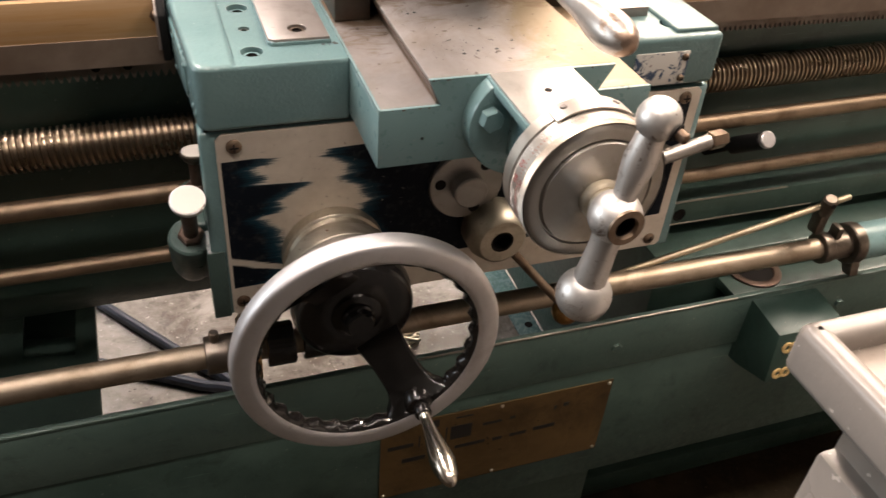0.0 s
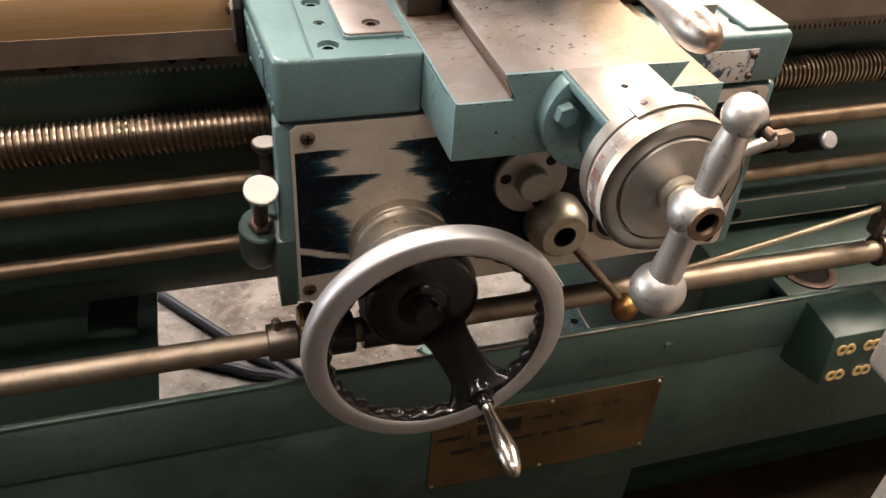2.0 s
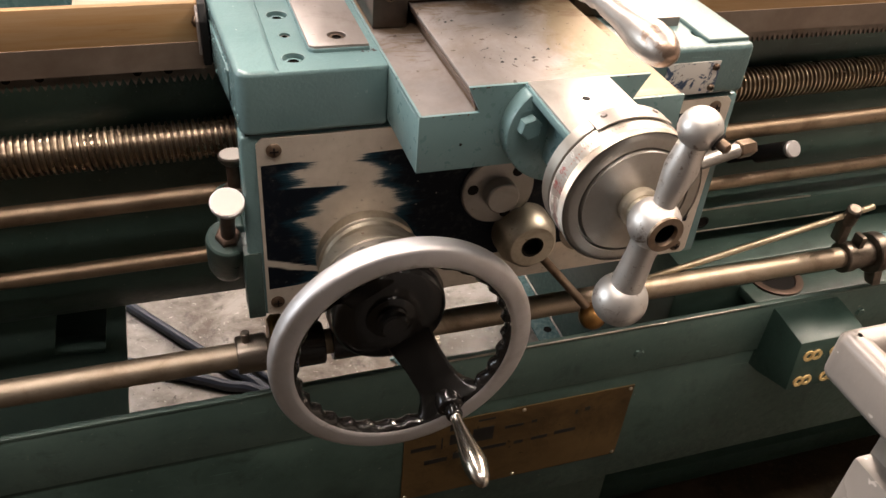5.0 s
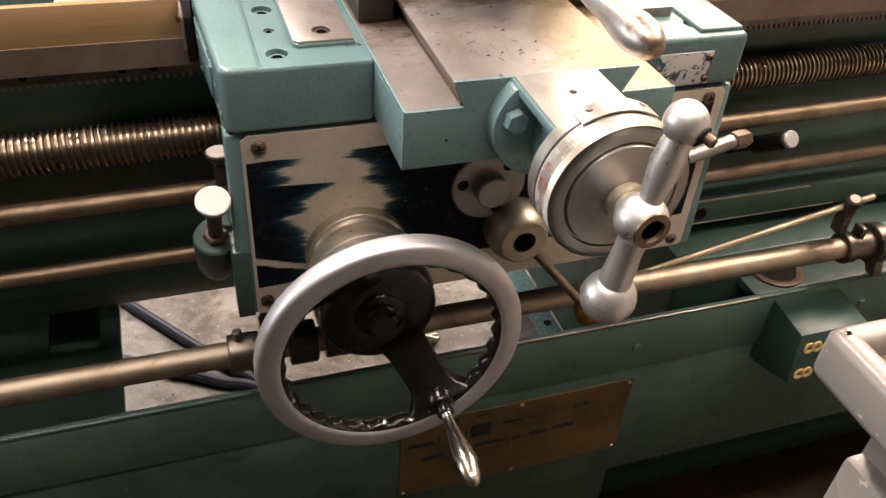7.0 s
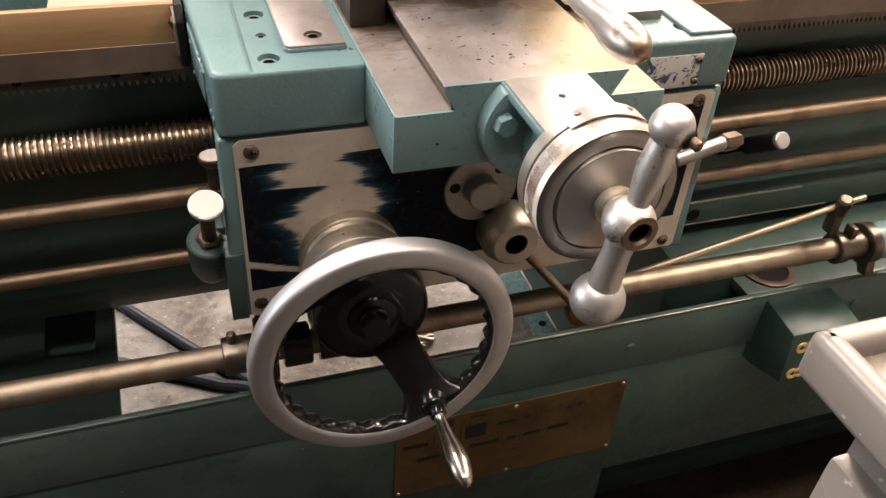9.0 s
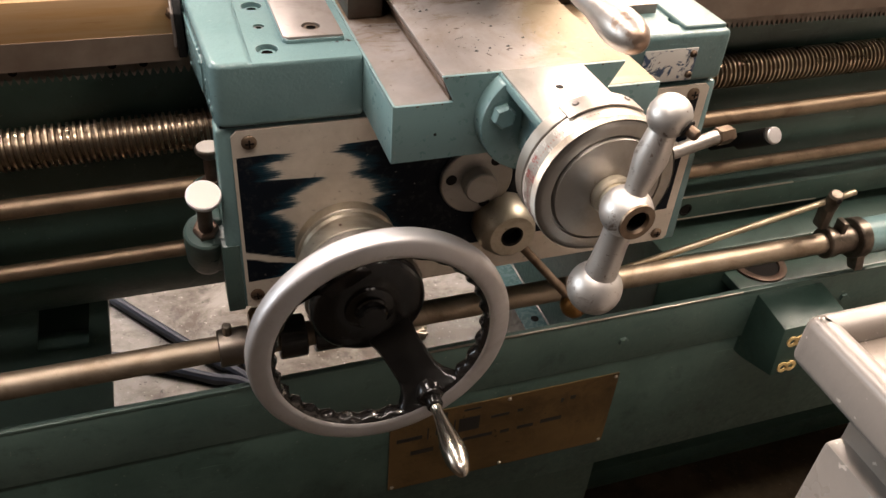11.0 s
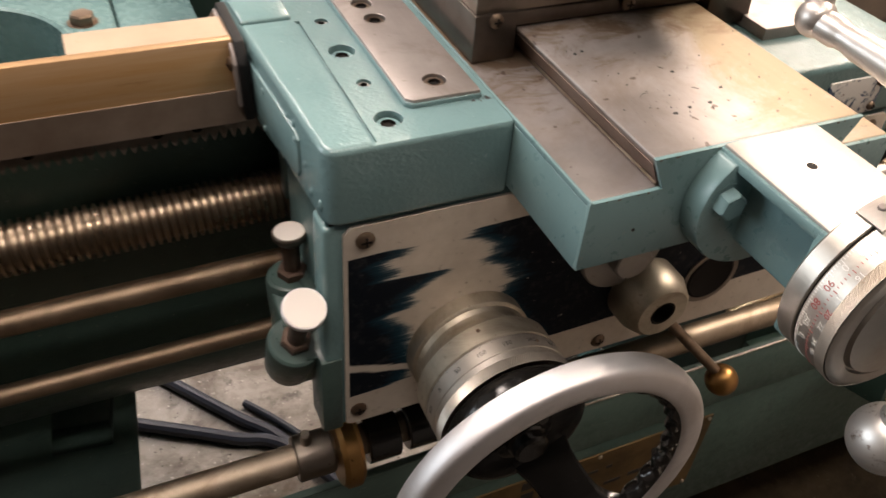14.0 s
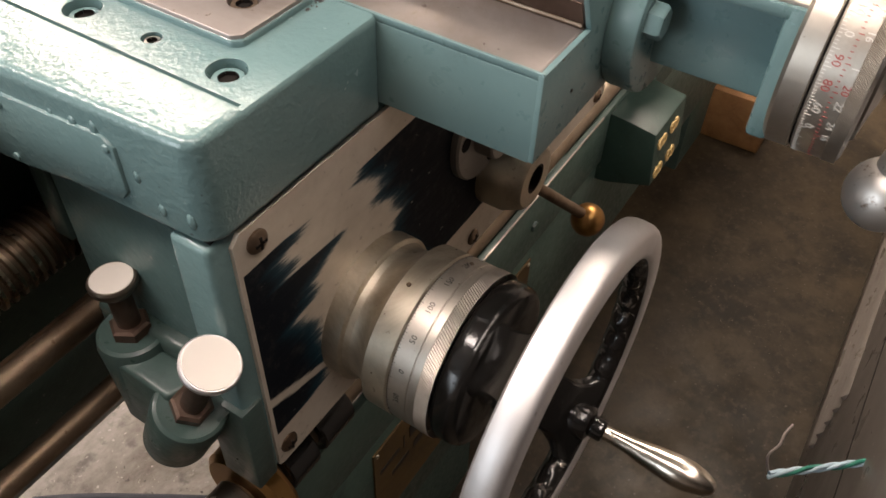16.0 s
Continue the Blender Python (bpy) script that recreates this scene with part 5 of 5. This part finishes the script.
for x, z, w, h in ((0.165, 0.5245, 0.012, 0.010), (0.194, 0.5235, 0.022, 0.013), (0.132, 0.5190, 0.026, 0.0035), (0.151, 0.5215, 0.0015, 0.011), (0.1785, 0.5240, 0.0015, 0.013), (0.146, 0.4965, 0.024, 0.004), (0.171, 0.4985, 0.014, 0.006), (0.205, 0.5005, 0.032, 0.003), (0.235, 0.4995, 0.010, 0.003), (0.258, 0.5000, 0.018, 0.003), (0.287, 0.5015, 0.024, 0.0035), (0.227, 0.5265, 0.020, 0.0025), (0.249, 0.5275, 0.006, 0.0025), (0.296, 0.5285, 0.003, 0.004), (0.308, 0.5300, 0.006, 0.0035), (0.164, 0.543, 0.012, 0.007), (0.196, 0.545, 0.018, 0.0015)):
    h *= 1.5
    part("mark", prism([(on_panel(z + h / 2) - 0.0020, z + h / 2), (on_panel(z - h / 2) - 0.0020, z - h / 2), (on_panel(z - h / 2) - 0.0015, z - h / 2), (on_panel(z + h / 2) - 0.0015, z + h / 2)], "x", x - w / 2, x + w / 2), "ink", sign)
for x, z in ((0.116, 0.447), (0.354, 0.447), (0.235, 0.447), (0.354, 0.548), (0.235, 0.548), (0.116, 0.548)):
    part("rivet", turned([(0.0022, 0), (0.0016, 0.0012), (0, 0.0015)], (x, on_panel(z) - 0.0016, z), (0, -1, 0), 12), "nickel", sign)
port = part("drain_port", turned([(0.029, 0.0), (0.029, 0.002), (0.026, 0.003), (0.0215, 0.0022), (0.0205, 0.0006)], (0.522, 0.080, 0.638), seg=40), "nut", base, "rusty round drain port")
part("port_cover", turned([(0.0206, 0.0007), (0.012, 0.0016), (0, 0.0018)], (0.522, 0.080, 0.638), seg=32), "hole", port)
sock = thing("outlet_box", "green painted outlet box with four gold-painted sockets", "outlet box")
part("body", prism([(0.050, 0.632), (0.0345, 0.631), (-0.0035, 0.626), (-0.0095, 0.566), (0.0345, 0.550), (0.050, 0.548)], "x", 0.4985, 0.5785, 0.0015), "dark_green", sock)
for x, z in ((0.5170, 0.6085), (0.5490, 0.6085), (0.5150, 0.5760), (0.5470, 0.5760)):
    for dx in (-0.0048, 0.0048):
        o = part("socket_ring", turned([(0.0032, 0.0), (0.0032, 0.0018), (0.0062, 0.0018), (0.0062, 0.0)], (x + dx, -0.0095 + (z - 0.566) * 0.1 + 0.0002, z), (0, -1, 0.1), 24), "gold", sock)
block = thing("wood_block", "short brown timber block on the floor", "timber block")
part("body", box(1.40, 1.74, -0.005, 0.20, 0.0, 0.12, 0.004), "wood", block)

for pts, r, lab in (([(-0.20, 0.52, 0.4105), (-0.15, 0.452, 0.4105), (-0.077, 0.358, 0.4105), (-0.035, 0.305, 0.4105), (0.001, 0.262, 0.4105), (0.06, 0.15, 0.4105)], 0.0068, "black rubber cable lying in the tray"),
                    ([(-0.19, 0.365, 0.4105), (-0.10, 0.313, 0.4105), (-0.045, 0.280, 0.4105), (0.008, 0.246, 0.4105), (0.10, 0.10, 0.4105)], 0.0072, "black rubber cable lying in the tray"),
                    ([(-0.025, 0.325, 0.409), (0.012, 0.275, 0.409), (0.09, 0.15, 0.409)], 0.0042, "thin black cable lying in the tray")):
    cab = thing("cable", lab, "cable", "cables in the tray")
    part("sheath", tube(pts, r), "cable", cab)
rag = thing("scrap_swarf", "small heap of brass swarf and a blue rag scrap", "swarf")
rng = random.Random(5)
part("curls", joined(*[tube([(0.215 + rng.uniform(-0.02, 0.02), 0.295 + rng.uniform(-0.014, 0.014), 0.404 + rng.uniform(0, 0.012)) for _ in range(4)], 0.0022, 6, 4) for _ in range(9)]), "nickel", rag)
part("scrap", joined(*[tube([(0.178 + rng.uniform(-0.016, 0.016), 0.272 + rng.uniform(-0.01, 0.01), 0.404 + rng.uniform(0, 0.005)) for _ in range(4)], 0.0028, 6, 4) for _ in range(5)]), "teal_flat", rag)

# ---- neighbouring machine ----
nb = thing("grey_cabinet", "grey sheet-metal machine cabinet with a stained tray top and louvres", "machine cabinet")
part("tray_rim", joined(box(0.184, 1.6, -0.276, -0.264, 0.929, 0.954, 0.005, 4), box(0.184, 0.196, -1.2, -0.264, 0.929, 0.954, 0.005, 4)), "grey", nb)
part("tray_bed", box(0.188, 1.6, -1.2, -0.268, 0.930, 0.944, 0.002), "stain", nb, "stained brown tray bottom")
part("neck", box(0.206, 1.6, -1.2, -0.288, 0.895, 0.932), "stain", nb)
part("body", box(0.197, 1.6, -1.2, -0.2875, 0.02, 0.900, 0.003), "grey", nb)
part("plinth", box(0.21, 1.6, -1.2, -0.295, 0.0, 0.02), "green", nb)
for k in range(5):
    part("louvre", prism([(-0.288, 0.10 + 0.03 * k), (-0.281, 0.103 + 0.03 * k), (-0.288, 0.118 + 0.03 * k)], "x", 0.66, 1.15, 0.001), "grey", nb)
part("panel_gap", box(0.2, 1.6, -0.2880, -0.287, 0.349, 0.353), "hole", nb)
pan_screw(nb, (0.197, -0.330, 0.868), (-1, 0, 0), 0.006, "cabinet_screw", "chrome")
for col, ph in (("wire_g", 0.0), ("wire_w", 2.1), ("wire_w", 4.2)):
    w = thing("loose_wire", "loose twisted %s wire hanging from the cabinet" % ("green" if col == "wire_g" else "white"), "wire", "twisted loose wires")
    pts = [(0.415 - 0.009 * k + 0.0025 * math.cos(ph + k * 1.5), -0.292 + 0.0095 * k, 0.430 + 0.0025 * math.sin(ph + k * 1.5) + 0.0012 * k) for k in range(9)]
    if col == "wire_g":
        part("bare_end", tube([pts[-1], (0.352, -0.209, 0.452), (0.366, -0.214, 0.456), (0.378, -0.2145, 0.459), (0.390, -0.218, 0.461)], 0.0011, 8, 4), "wire_tip", w, "stripped grey wire end")
    part("insulation", tube(pts, 0.0020, 8, 4), col, w)

chips = bmesh.new()
rng = random.Random(11)
for _ in range(95):
    x, y, r = rng.uniform(0.10, 0.205), rng.uniform(-0.055, 0.03), rng.choice((0.0002, 0.0003, 0.0003, 0.0004, 0.0005, 0.0007, 0.0013))
    if rng.random() < 0.3:
        x, y = 0.13 + rng.gauss(0, 0.012), -0.035 + rng.gauss(0, 0.008)
    floor_z = 0.9660
    if rng.random() < 0.18:
        x, y, floor_z = 0.0655 + rng.gauss(0, 0.0022), 0.0195 + rng.gauss(0, 0.0012), 0.9510
    a = rng.uniform(0, 3)
    n = rng.randint(5, 7)
    pts = [(x + r * rng.uniform(0.6, 1.6) * math.cos(a + 6.283 * k / n), y + r * rng.uniform(0.5, 1.2) * math.sin(a + 6.283 * k / n)) for k in range(n)]
    lo = [chips.verts.new((*p, floor_z)) for p in pts]
    hi = chips.verts.new((x, y, floor_z + 0.0002 + r * 0.7))
    for k in range(n):
        chips.faces.new((lo[k], lo[(k + 1) % n], hi))
for _ in range(5):
    x, y, a, n = rng.uniform(0.11, 0.17), rng.uniform(-0.05, 0.0), rng.uniform(0, 6.3), rng.uniform(0.001, 0.0028)
    pts = [(x + n * k * math.cos(a + 0.3 * k), y + n * k * math.sin(a + 0.3 * k), 0.9663) for k in range(3)]
    hair = tube(pts, 0.00014, 5, 3)
    tmp = bpy.data.meshes.new("tmp")
    hair.to_mesh(tmp)
    hair.free()
    chips.from_mesh(tmp)
    bpy.data.meshes.remove(tmp)
ch = tagged(new("metal_chips", mesh_of("metal_chips", chips, "ink")), "scattered tiny dark metal chips on the slide way", "metal chips", kind="stuff")
